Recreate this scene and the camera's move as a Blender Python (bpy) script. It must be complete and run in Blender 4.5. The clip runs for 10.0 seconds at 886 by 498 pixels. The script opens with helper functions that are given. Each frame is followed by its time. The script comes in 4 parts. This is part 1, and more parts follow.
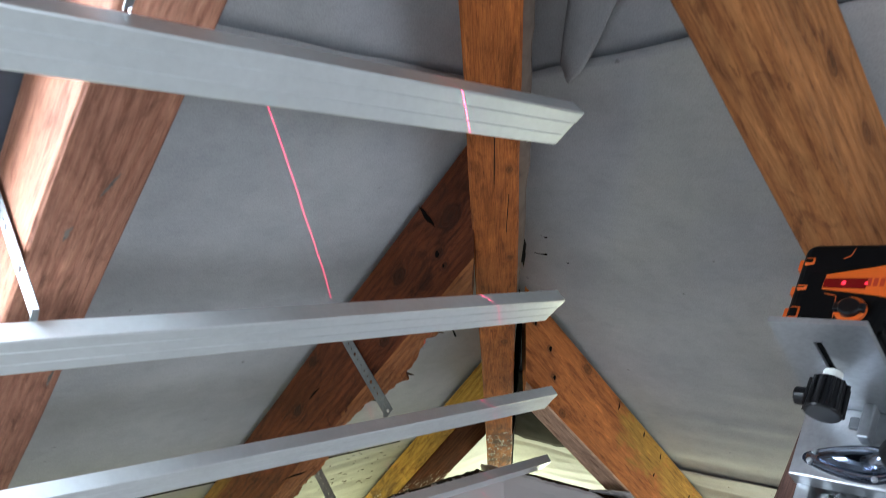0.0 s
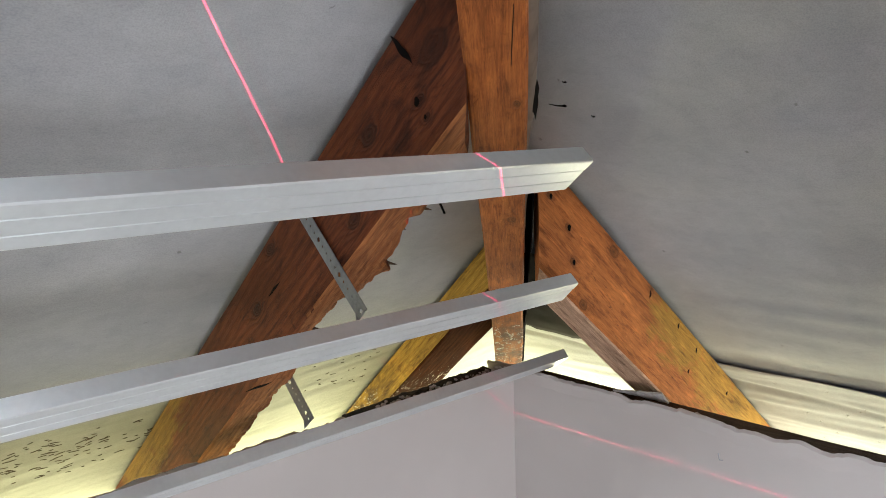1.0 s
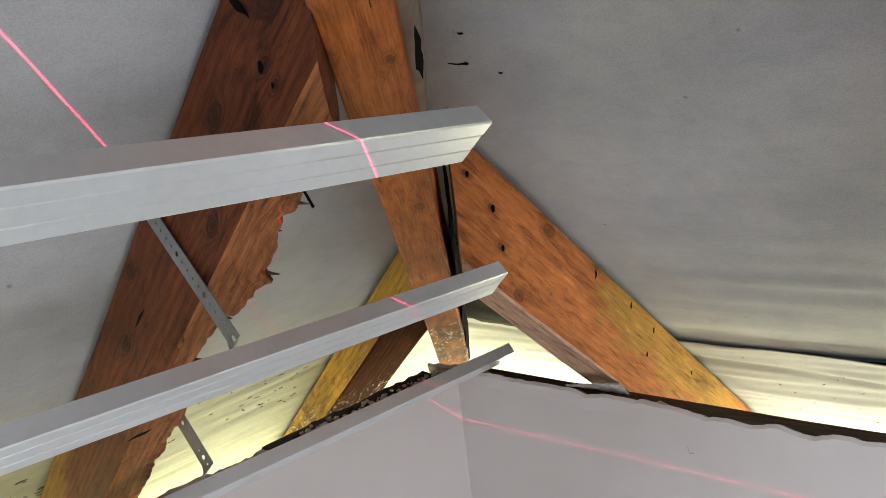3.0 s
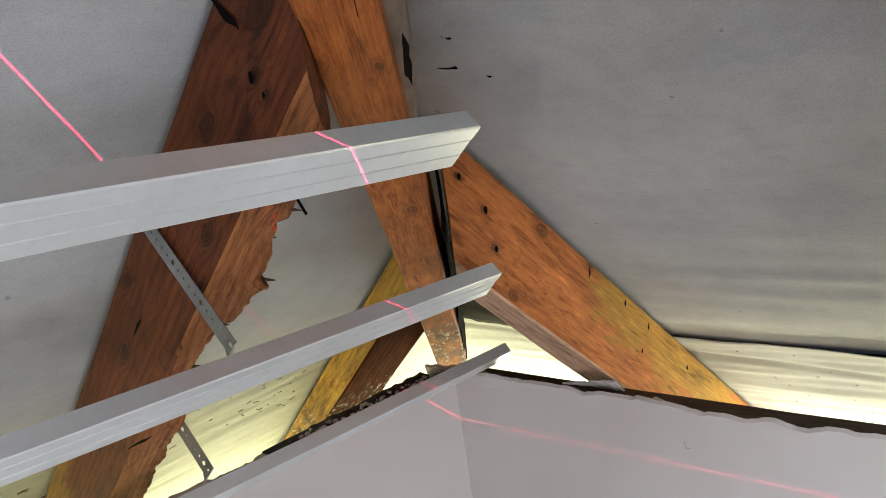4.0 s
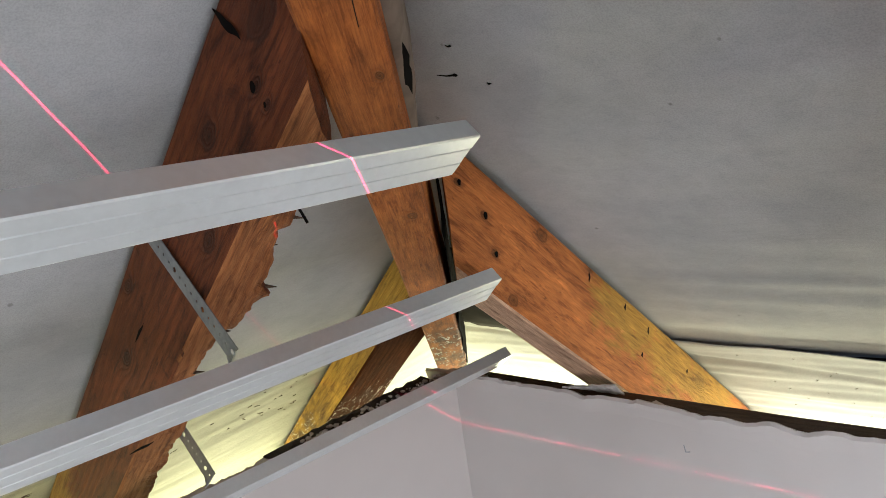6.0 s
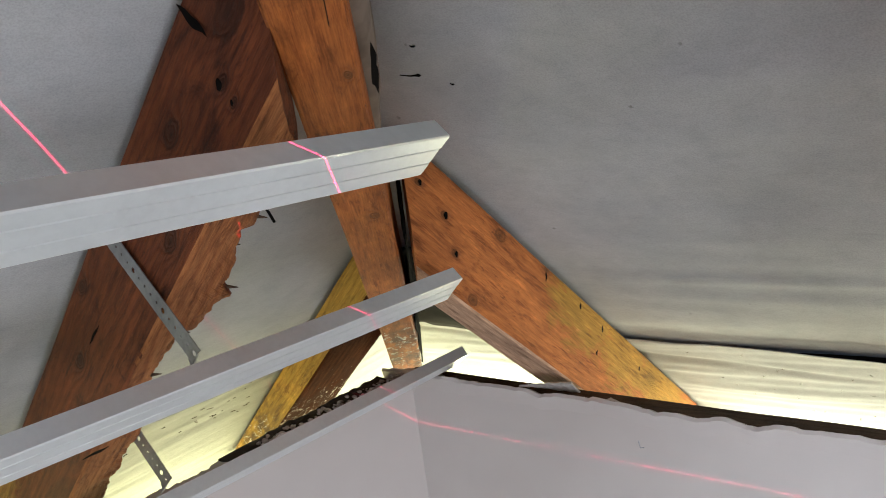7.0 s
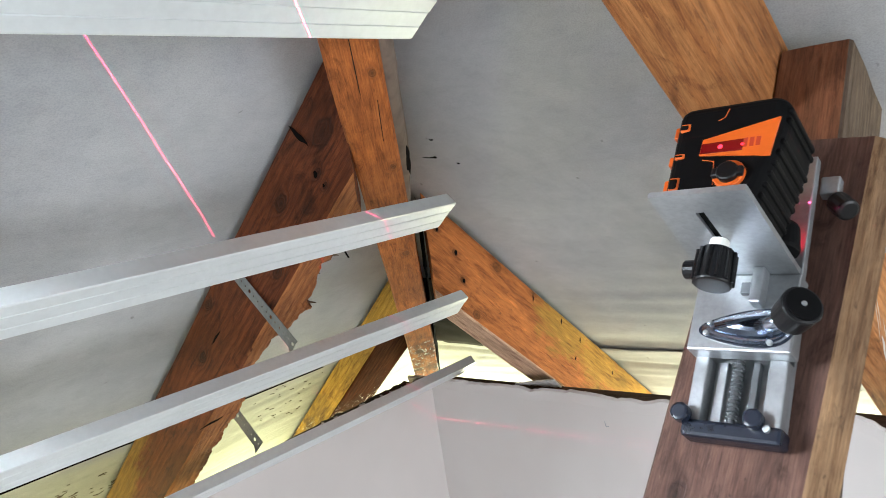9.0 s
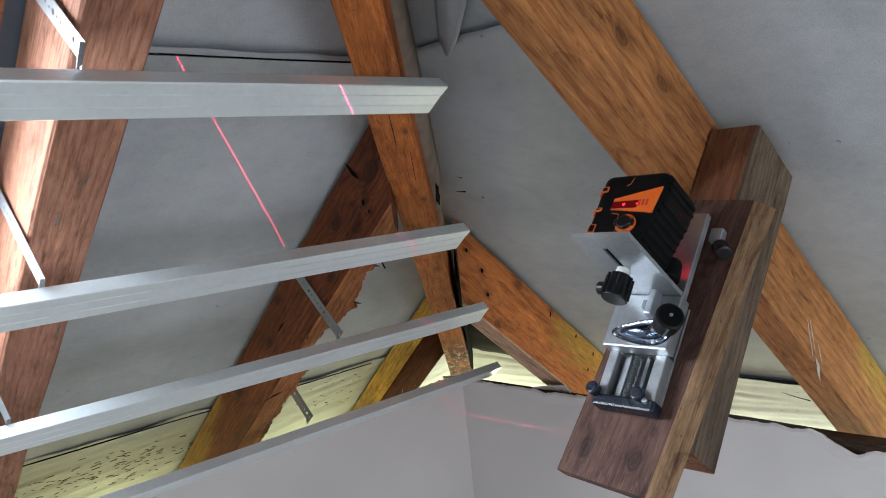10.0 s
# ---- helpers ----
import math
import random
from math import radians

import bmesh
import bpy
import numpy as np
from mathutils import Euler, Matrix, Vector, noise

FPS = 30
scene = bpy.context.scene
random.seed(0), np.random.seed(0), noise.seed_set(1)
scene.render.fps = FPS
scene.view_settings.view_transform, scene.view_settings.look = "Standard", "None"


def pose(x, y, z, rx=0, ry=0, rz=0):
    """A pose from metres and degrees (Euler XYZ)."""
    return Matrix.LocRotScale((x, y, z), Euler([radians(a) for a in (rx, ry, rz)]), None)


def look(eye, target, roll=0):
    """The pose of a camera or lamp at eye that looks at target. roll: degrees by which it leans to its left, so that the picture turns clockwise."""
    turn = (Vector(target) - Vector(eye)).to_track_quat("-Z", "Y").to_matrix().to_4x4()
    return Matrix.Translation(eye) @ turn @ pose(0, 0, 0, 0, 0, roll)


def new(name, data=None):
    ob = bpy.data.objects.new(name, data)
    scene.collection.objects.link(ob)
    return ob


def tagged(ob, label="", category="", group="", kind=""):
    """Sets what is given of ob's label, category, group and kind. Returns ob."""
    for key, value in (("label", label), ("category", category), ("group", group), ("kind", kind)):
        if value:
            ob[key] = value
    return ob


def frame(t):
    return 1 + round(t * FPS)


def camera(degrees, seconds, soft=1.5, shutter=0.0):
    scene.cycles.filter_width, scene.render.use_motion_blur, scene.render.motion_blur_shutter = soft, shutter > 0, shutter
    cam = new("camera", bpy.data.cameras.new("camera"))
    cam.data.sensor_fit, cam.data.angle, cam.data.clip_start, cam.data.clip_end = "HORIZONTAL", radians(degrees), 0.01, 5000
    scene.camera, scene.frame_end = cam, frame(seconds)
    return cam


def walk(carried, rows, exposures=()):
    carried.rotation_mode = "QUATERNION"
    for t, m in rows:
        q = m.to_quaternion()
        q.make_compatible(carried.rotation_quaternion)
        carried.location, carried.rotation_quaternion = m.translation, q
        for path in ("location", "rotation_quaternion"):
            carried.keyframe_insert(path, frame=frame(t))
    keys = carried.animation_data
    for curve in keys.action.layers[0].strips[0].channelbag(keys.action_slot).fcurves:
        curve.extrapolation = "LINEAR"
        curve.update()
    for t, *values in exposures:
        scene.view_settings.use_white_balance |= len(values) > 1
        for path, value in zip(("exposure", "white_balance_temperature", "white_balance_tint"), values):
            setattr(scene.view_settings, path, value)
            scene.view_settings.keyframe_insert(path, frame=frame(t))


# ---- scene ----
cam = camera(58.2, 10.0, soft=0.8, shutter=0.2)
PATH = [
    (0, (-0.109, 0.146, 1.593), (1.26, 1.604, 1.606), -0.6),
    (0.5, (0.014, 0.29, 1.54), (1.394, 1.726, 1.363), -0.3),
    (1, (0.168, 0.39, 1.548), (1.499, 1.857, 1.267), -1.9),
    (1.5, (0.238, 0.477, 1.55), (1.581, 1.919, 1.205), -2.5),
    (2, (0.247, 0.55, 1.535), (1.642, 1.938, 1.184), -1.9),
    (2.5, (0.347, 0.498, 1.528), (1.747, 1.891, 1.213), -5.1),
    (3, (0.382, 0.491, 1.518), (1.778, 1.887, 1.202), -7.2),
    (4.5, (0.372, 0.472, 1.527), (1.774, 1.864, 1.212), -8.5),
    (5, (0.366, 0.47, 1.53), (1.767, 1.862, 1.214), -8.5),
    (6.5, (0.379, 0.477, 1.531), (1.782, 1.868, 1.219), -8.5),
    (7, (0.359, 0.49, 1.534), (1.848, 1.783, 1.201), -7.9),
    (7.5, (0.319, 0.541, 1.541), (1.94, 1.658, 1.185), -6.7),
    (8, (0.197, 0.46, 1.564), (1.862, 1.522, 1.244), -5.3),
    (8.5, (0.088, 0.294, 1.572), (1.597, 1.579, 1.304), -7.8),
    (8.8, (0.027, 0.217, 1.58), (1.529, 1.517, 1.347), -8.5),
    (9, (-0.021, 0.156, 1.592), (1.466, 1.474, 1.361), -8.8),
    (9.5, (-0.184, 0.023, 1.576), (1.307, 1.341, 1.377), -6.6),
    (10, (-0.214, -0.17, 1.613), (1.159, 1.276, 1.453), -6.0),
]
walk(cam, [(t, look(eye, target, roll)) for t, eye, target, roll in PATH],
     exposures=[(0.0, -0.72, 5860, 10), (0.5, -0.52, 6160, 10), (1.0, -0.41, 6460, 14), (3.0, -0.40, 6470, 14), (7.0, -0.41, 6370, 14),
                (7.5, -0.51, 6270, 13), (8.0, -0.37, 6270, 12), (8.5, -0.32, 6470, 14), (9.0, 0.05, 6330, 10), (9.5, -0.15, 6240, 10), (10.0, -0.78, 6100, 10)])

# ---- world, daylight through the openings ----
world = bpy.data.worlds.new("sky")
scene.world = world
world.use_nodes = True
wn = world.node_tree.nodes
sky = wn.new("ShaderNodeTexSky")
sky.sky_type = "NISHITA"
sky.sun_disc = False
sky.sun_elevation, sky.sun_rotation = radians(40), radians(200)
world.node_tree.links.new(sky.outputs[0], wn["Background"].inputs[0])
wn["Background"].inputs[1].default_value = 0.1

sun = new("sun", bpy.data.lights.new("sun", "SUN"))
sun.data.energy, sun.data.angle, sun.data.color = 1.0, radians(10), (1.0, 0.95, 0.88)
sun.matrix_world = look((-2, -4, 6), (0, 0, 0))


def area(name, eye, target, w, h, power, color):
    ob = new(name, bpy.data.lights.new(name, "AREA"))
    ob.data.shape, ob.data.size, ob.data.size_y = "RECTANGLE", w, h
    ob.data.energy, ob.data.color = power, color
    ob.matrix_world = look(eye, target)
    return ob


# gable and back: soft fill lamps, set in added window openings out of view
area("gable_fill", (-2.95, -0.9, 0.85), (0, 0.3, 1.2), 1.8, 1.2, 38, (0.84, 0.94, 1.0))
area("back_fill", (-0.6, -3.4, 0.85), (0.3, 0, 1.2), 2.0, 1.2, 124, (0.92, 0.97, 1.0))
area("skylight_light", (-0.24, 1.19, 1.76), (-0.24, 1.19 - 0.639, 1.76 - 0.769), 0.62, 0.62, 88, (0.86, 0.94, 1.0))
area("left_eaves_light", (0.3, 2.42, 0.45), (0.3, 2.1, 1.1), 4.2, 0.30, 36, (0.97, 0.96, 0.46))
area("right_eaves_light", (2.32, 0.2, 0.45), (2.0, 0.2, 1.1), 4.2, 0.30, 60, (0.95, 0.95, 0.62))


# ---- materials ----
def material(name):
    m = bpy.data.materials.new(name)
    m.use_nodes = True
    nt = m.node_tree
    return m, nt, nt.nodes["Principled BSDF"]


def node(nt, kind, **sets):
    n = nt.nodes.new(kind)
    for k, v in sets.items():
        n.inputs[k.replace("_", " ")].default_value = v
    return n


def ramp(nt, fac, *stops):
    r = nt.nodes.new("ShaderNodeValToRGB")
    e = r.color_ramp.elements
    while len(e) < len(stops):
        e.new(0.5)
    for el, (p, c) in zip(e, stops):
        el.position, el.color = p, (*c, 1) if len(c) == 3 else c
    nt.links.new(fac, r.inputs[0])
    return r.outputs[0]


def mix(nt, fac, a, b, mode="MIX"):
    n = nt.nodes.new("ShaderNodeMix")
    n.data_type, n.blend_type = "RGBA", mode
    for sock, v in ((n.inputs[0], fac), (n.inputs[6], a), (n.inputs[7], b)):
        if isinstance(v, (int, float)):
            sock.default_value = v
        elif isinstance(v, tuple):
            sock.default_value = (*v, 1)
        else:
            nt.links.new(v, sock)
    return n.outputs[2]


def coords(nt, scale=(1, 1, 1), shift=(0, 0, 0), rot=(0, 0, 0)):
    c = nt.nodes.new("ShaderNodeTexCoord")
    m = nt.nodes.new("ShaderNodeMapping")
    m.inputs["Scale"].default_value, m.inputs["Location"].default_value, m.inputs["Rotation"].default_value = scale, shift, rot
    nt.links.new(c.outputs["Object"], m.inputs[0])
    return m.outputs[0]


def noise_tex(nt, vec, scale, detail=4, rough=0.55, distort=0.0):
    n = node(nt, "ShaderNodeTexNoise", Scale=scale, Detail=detail, Roughness=rough, Distortion=distort)
    nt.links.new(vec, n.inputs["Vector"])
    return n.outputs[0]


def bump(nt, bsdf, height, strength, dist):
    b = node(nt, "ShaderNodeBump", Strength=strength, Distance=dist)
    nt.links.new(height, b.inputs["Height"])
    nt.links.new(b.outputs[0], bsdf.inputs["Normal"])


def wood(name, dark, mid, light, seed=0.0, rings=1.0, eyes=(), splash=0.0, rough=0.72, blotch=0.7, figure=0.26, spec=0.25, flat=False, yellow=()):
    """Sawn softwood, grain along local x; eyes: knots as (local point, radius)."""
    m, nt, b = material(name)

    def maths(op, *ins):
        n = nt.nodes.new("ShaderNodeMath")
        n.operation = op
        for k, v in enumerate(ins):
            if isinstance(v, (int, float)):
                n.inputs[k].default_value = v
            else:
                nt.links.new(v, n.inputs[k])
        return n.outputs[0]

    # distance to the nearest knot bends the grain and darkens the wood
    near = None
    for c, r in eyes:
        vm = nt.nodes.new("ShaderNodeVectorMath")
        vm.operation = "LENGTH"
        k = (0.62 / r, 1 / r, 0.12 / r) if flat else (0.62 / r, 0.12 / r, 1 / r)
        nt.links.new(coords(nt, k, tuple(-a * q for a, q in zip(c, k))), vm.inputs[0])
        near = vm.outputs["Value"] if near is None else maths("MINIMUM", near, vm.outputs["Value"])
    if near is not None:
        near = maths("ADD", near, maths("MULTIPLY_ADD", noise_tex(nt, coords(nt, (30, 60, 60), (seed, 1, 2)), 1.5, 4, 0.6), 0.7, -0.35))
    warp = noise_tex(nt, coords(nt, (0.7, 4, 4), (seed, seed * 2, 0)), 1.5, 3, 0.5)
    cross = nt.nodes.new("ShaderNodeSeparateXYZ")
    nt.links.new(coords(nt, (0.5, 1, 1)), cross.inputs[0])
    rad = maths("ADD", maths("MULTIPLY", cross.outputs[1], 11.0), maths("MULTIPLY", cross.outputs[2], 16.0))
    rad = maths("ADD", rad, maths("MULTIPLY", warp, 1.4))
    if near is not None:
        rad = maths("ADD", rad, maths("DIVIDE", 0.8, maths("ADD", maths("MULTIPLY", near, near), 0.8)))
    lines = maths("SINE", maths("MULTIPLY", rad, 30.0 * rings))
    lines = maths("POWER", maths("MULTIPLY_ADD", lines, 0.5, 0.5), 0.55)
    fibre = noise_tex(nt, coords(nt, (7, 150, 150), (seed, 0, 0)), 3.0, 6, 0.75)
    blot = noise_tex(nt, coords(nt, (2.4, 8, 8), (0, seed, seed)), 1.5, 6, 0.65, 0.8)
    stain = noise_tex(nt, coords(nt, (7, 16, 16), (seed, 0, seed)), 1.5, 6, 0.7, 1.2)
    grain = maths("MULTIPLY_ADD", maths("SUBTRACT", lines, 0.5), figure, 0.5)
    col = ramp(nt, grain, (0.0, dark), (0.45, mid), (1.0, light))
    col = mix(nt, 1.0, col, ramp(nt, fibre, (0.30, (0.52, 0.46, 0.42)), (0.60, (1.12, 1.10, 1.08))), "MULTIPLY")
    col = mix(nt, blotch, col, ramp(nt, blot, (0.30, (0.42, 0.34, 0.29)), (0.48, (0.92, 0.90, 0.88)), (0.68, (1.38, 1.36, 1.30))), "MULTIPLY")
    col = mix(nt, blotch, col, ramp(nt, stain, (0.33, (0.34, 0.26, 0.21)), (0.45, (0.92, 0.91, 0.90)), (0.62, (1.18, 1.15, 1.10))), "MULTIPLY")
    if near is not None:
        heart = ramp(nt, near, (0.0, tuple(c * 0.35 for c in dark)), (0.10, tuple(c * 0.30 for c in mid)), (0.55, tuple(c * 0.60 for c in mid)), (0.80, tuple(c * 0.40 for c in mid)), (0.93, tuple(c * 0.5 for c in dark)), (1.0, tuple(c * 0.95 for c in mid)))
        heart = mix(nt, 1.0, heart, ramp(nt, fibre, (0.30, (0.6, 0.55, 0.5)), (0.60, (1.1, 1.08, 1.05))), "MULTIPLY")
        turns = maths("MULTIPLY_ADD", maths("SINE", maths("ADD", maths("MULTIPLY", near, 24.0), maths("MULTIPLY", warp, 14.0))), 0.5, 0.5)
        heart = mix(nt, 1.0, heart, ramp(nt, turns, (0.0, (0.88, 0.86, 0.85)), (1.0, (1.12, 1.10, 1.08))), "MULTIPLY")
        col = mix(nt, ramp(nt, near, (0.80, (0.92, 0.92, 0.92)), (1.06, (0, 0, 0))), col, heart)
        halo = nt.nodes.new("ShaderNodeMapRange")
        halo.inputs["From Min"].default_value, halo.inputs["From Max"].default_value = 2.6, 1.0
        nt.links.new(near, halo.inputs[0])
        col = mix(nt, maths("MULTIPLY", halo.outputs[0], 0.35), col, tuple(c * 0.8 for c in dark))
    spread = None
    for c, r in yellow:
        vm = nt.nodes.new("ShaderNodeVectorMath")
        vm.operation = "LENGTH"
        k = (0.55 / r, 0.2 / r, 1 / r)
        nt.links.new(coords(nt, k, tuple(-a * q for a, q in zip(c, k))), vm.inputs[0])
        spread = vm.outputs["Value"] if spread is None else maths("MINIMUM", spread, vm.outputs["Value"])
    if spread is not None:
        # yellow light from the eaves, put into the colour with a blotchy edge
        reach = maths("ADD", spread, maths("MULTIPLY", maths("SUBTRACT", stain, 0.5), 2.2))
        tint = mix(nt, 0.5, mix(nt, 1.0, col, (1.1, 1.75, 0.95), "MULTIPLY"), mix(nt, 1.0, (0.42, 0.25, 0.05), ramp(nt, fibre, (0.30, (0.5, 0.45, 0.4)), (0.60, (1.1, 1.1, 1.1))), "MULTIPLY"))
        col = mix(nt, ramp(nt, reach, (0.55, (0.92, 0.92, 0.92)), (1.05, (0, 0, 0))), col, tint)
    dash = noise_tex(nt, coords(nt, (9, 70, 70), (seed, 5, seed)), 1.3, 5, 0.65, 0.4)
    col = mix(nt, 1.0, col, ramp(nt, dash, (0.32, (0.50, 0.43, 0.38)), (0.44, (0.97, 0.96, 0.95)), (0.56, (1.0, 1.0, 1.0)), (0.70, (1.28, 1.28, 1.26))), "MULTIPLY")
    pits = noise_tex(nt, coords(nt, (34, 130, 130), (seed, seed, 1)), 1.1, 4, 0.7, 0.6)
    where = noise_tex(nt, coords(nt, (5, 9, 9), (seed, 2, seed)), 1.2, 3, 0.5)
    pit = maths("ADD", pits, maths("MULTIPLY_ADD", where, 0.30, -0.15))
    col = mix(nt, ramp(nt, pit, (0.64, (0, 0, 0)), (0.74, (0.62, 0.62, 0.62))), col, tuple(c * 0.3 for c in dark))
    col = mix(nt, ramp(nt, pit, (0.27, (0.45, 0.45, 0.45)), (0.36, (0, 0, 0))), col, tuple(min(c * 1.2, 1) for c in light))
    if splash:
        sp = noise_tex(nt, coords(nt, (30, 60, 60), (seed, 3, 1)), 1.4, 6, 0.75, 1.0)
        away = nt.nodes.new("ShaderNodeSeparateXYZ")
        nt.links.new(coords(nt), away.inputs[0])
        low = nt.nodes.new("ShaderNodeMapRange")
        low.inputs["From Min"].default_value, low.inputs["From Max"].default_value = splash, splash + 0.25
        nt.links.new(away.outputs[0], low.inputs[0])
        grime = noise_tex(nt, coords(nt, (9, 18, 18), (1, seed, 4)), 1.3, 5, 0.6)
        gf = maths("MULTIPLY", low.outputs[0], ramp(nt, grime, (0.38, (0, 0, 0)), (0.58, (0.85, 0.85, 0.85))))
        col = mix(nt, gf, col, (0.045, 0.022, 0.016))
        lvl = maths("ADD", sp, maths("MULTIPLY_ADD", low.outputs[0], 0.16, -0.16))
        spots = ramp(nt, lvl, (0.565, (0, 0, 0)), (0.61, (1, 1, 1)))
        col = mix(nt, spots, col, (0.62, 0.56, 0.50))
    nt.links.new(col, b.inputs["Base Color"])
    b.inputs["Roughness"].default_value = rough
    b.inputs["Specular IOR Level"].default_value = spec
    h = mix(nt, 0.3, fibre, lines)
    bump(nt, b, h, 0.8, 0.002)
    return m


def plain(name, color, rough=0.5, metal=0.0, var=0.15, scale=40.0, bump_d=0.0003, spec=0.5):
    m, nt, b = material(name)
    n1 = noise_tex(nt, coords(nt), scale, 5, 0.6)
    n2 = noise_tex(nt, coords(nt), scale / 9, 3, 0.5)
    c = mix(nt, 1.0, color, ramp(nt, n2, (0.3, (1 - var,) * 3), (0.7, (1 + var * 0.4,) * 3)), "MULTIPLY")
    c = mix(nt, 1.0, c, ramp(nt, n1, (0.3, (1 - var,) * 3), (0.6, (1,) * 3)), "MULTIPLY")
    nt.links.new(c, b.inputs["Base Color"])
    b.inputs["Metallic"].default_value = metal
    b.inputs["Specular IOR Level"].default_value = spec
    rr = nt.nodes.new("ShaderNodeMapRange")
    rr.inputs["To Min"].default_value, rr.inputs["To Max"].default_value = max(rough - 0.1, 0.03), min(rough + 0.12, 1)
    nt.links.new(n2, rr.inputs[0])
    nt.links.new(rr.outputs[0], b.inputs["Roughness"])
    if bump_d:
        bump(nt, b, n1, 0.4, bump_d)
    return m


def underlay(name):
    """Grey-white spun fleece: faint weave, soft cloudy dirt, a few dark specks."""
    m, nt, b = material(name)
    cloud = noise_tex(nt, coords(nt, (1, 1, 1)), 3.2, 6, 0.6, 0.4)
    streak = noise_tex(nt, coords(nt, (9, 9, 9)), 1.6, 5, 0.6)
    fine = noise_tex(nt, coords(nt), 420, 2, 0.6)
    weave = node(nt, "ShaderNodeTexWave", Scale=105, Distortion=1.6, Detail=2.0)
    weave.bands_direction = "X"
    nt.links.new(coords(nt), weave.inputs["Vector"])
    weft = node(nt, "ShaderNodeTexWave", Scale=105, Distortion=1.6, Detail=2.0)
    weft.bands_direction = "Y"
    nt.links.new(coords(nt), weft.inputs["Vector"])
    cloth = mix(nt, 1.0, weave.outputs["Fac"], weft.outputs["Fac"], "MULTIPLY")
    col = ramp(nt, cloud, (0.25, (0.36, 0.37, 0.385)), (0.50, (0.42, 0.425, 0.44)), (0.75, (0.46, 0.465, 0.48)))
    col = mix(nt, 1.0, col, ramp(nt, streak, (0.28, (0.92, 0.92, 0.93)), (0.55, (1, 1, 1)), (0.75, (1.03, 1.03, 1.03))), "MULTIPLY")
    mott = noise_tex(nt, coords(nt, (10, 10, 26)), 2.4, 6, 0.7, 0.5)
    col = mix(nt, 1.0, col, ramp(nt, mott, (0.28, (0.92, 0.92, 0.925)), (0.5, (1, 1, 1)), (0.72, (1.04, 1.04, 1.04))), "MULTIPLY")
    col = mix(nt, 1.0, col, ramp(nt, fine, (0.3, (0.86, 0.86, 0.86)), (0.6, (1.03, 1.03, 1.03))), "MULTIPLY")
    vor = node(nt, "ShaderNodeTexVoronoi", Scale=7.0, Randomness=1.0)
    wob = noise_tex(nt, coords(nt), 40, 3)
    add = nt.nodes.new("ShaderNodeVectorMath")
    add.operation = "MULTIPLY_ADD"
    nt.links.new(wob, add.inputs[0])
    add.inputs[1].default_value = (0.05, 0.05, 0.05)
    nt.links.new(coords(nt), add.inputs[2])
    nt.links.new(add.outputs[0], vor.inputs["Vector"])
    speck = ramp(nt, vor.outputs["Distance"], (0.0, (1, 1, 1)), (0.022, (0.8, 0.8, 0.8)), (0.04, (0, 0, 0)))
    col = mix(nt, mix(nt, 1.0, speck, (0.6, 0.6, 0.6), "MULTIPLY"), col, (0.12, 0.11, 0.10))
    nt.links.new(col, b.inputs["Base Color"])
    b.inputs["Roughness"].default_value = 0.85
    b.inputs["Specular IOR Level"].default_value = 0.2
    bump(nt, b, mix(nt, 0.35, fine, cloth), 0.35, 0.0008)
    return m


def plaster(name):
    m, nt, b = material(name)
    big = noise_tex(nt, coords(nt), 2.3, 4, 0.5)
    fine = noise_tex(nt, coords(nt), 160, 3, 0.6)
    scuff = noise_tex(nt, coords(nt, (14, 14, 60)), 1.2, 5, 0.7)
    col = ramp(nt, big, (0.3, (0.54, 0.50, 0.487)), (0.7, (0.62, 0.58, 0.566)))
    col = mix(nt, ramp(nt, scuff, (0.68, (0, 0, 0)), (0.80, (0.35, 0.35, 0.35))), col, (0.42, 0.40, 0.39))
    nt.links.new(col, b.inputs["Base Color"])
    b.inputs["Roughness"].default_value = 0.8
    bump(nt, b, fine, 0.25, 0.0006)
    return m


M_JACK_YEL = wood("short_rafter_softwood", (0.11, 0.045, 0.014), (0.26, 0.12, 0.036), (0.40, 0.21, 0.075), 4.4, 1.0, (), 0.34)
M_NEAR = wood("sawn_pinkish_softwood", (0.16, 0.066, 0.042), (0.29, 0.132, 0.086), (0.40, 0.21, 0.138), 6.3, 1.6, (), 0, 0.8, 0.45, 0.25)
M_BLOCK = wood("weathered_grey_timber", (0.040, 0.028, 0.021), (0.105, 0.076, 0.056), (0.17, 0.130, 0.100), 7.7, 1.0, (((0.30, 0.0, -0.06), 0.010),))
M_DARKWOOD = wood("dark_wall_plate", (0.03, 0.02, 0.015), (0.07, 0.045, 0.032), (0.10, 0.07, 0.05), 9.1)
M_TRIM = wood("varnished_frame_and_shaded_block", (0.10, 0.035, 0.015), (0.20, 0.08, 0.04), (0.26, 0.12, 0.06), 9.9)
M_UNDER = underlay("grey_roof_underlay")
M_PLASTER = plaster("off_white_plaster")
M_LIP = plain("torn_plaster_edge", (0.62, 0.58, 0.56), 0.9, 0, 0.35, 60, 0.003)
M_ZINC = plain("galvanised_steel", (0.79, 0.835, 0.85), 0.38, 0.6, 0.05, 90, 0.0001)
M_HANGER = plain("hanger_steel", (0.36, 0.38, 0.40), 0.4, 0.75, 0.2, 120, 0.0002)
M_FLOOR = plain("pale_bounce_floor", (0.50, 0.47, 0.43), 0.9, 0, 0.3, 25, 0.001)
M_ROOM = plain("unpainted_wall", (0.22, 0.21, 0.20), 0.85, 0, 0.08, 15, 0.0005)
M_BLACK = plain("black_rubber", (0.003, 0.003, 0.0035), 0.62, 0, 0.3, 60, 0.0004, 0.10)
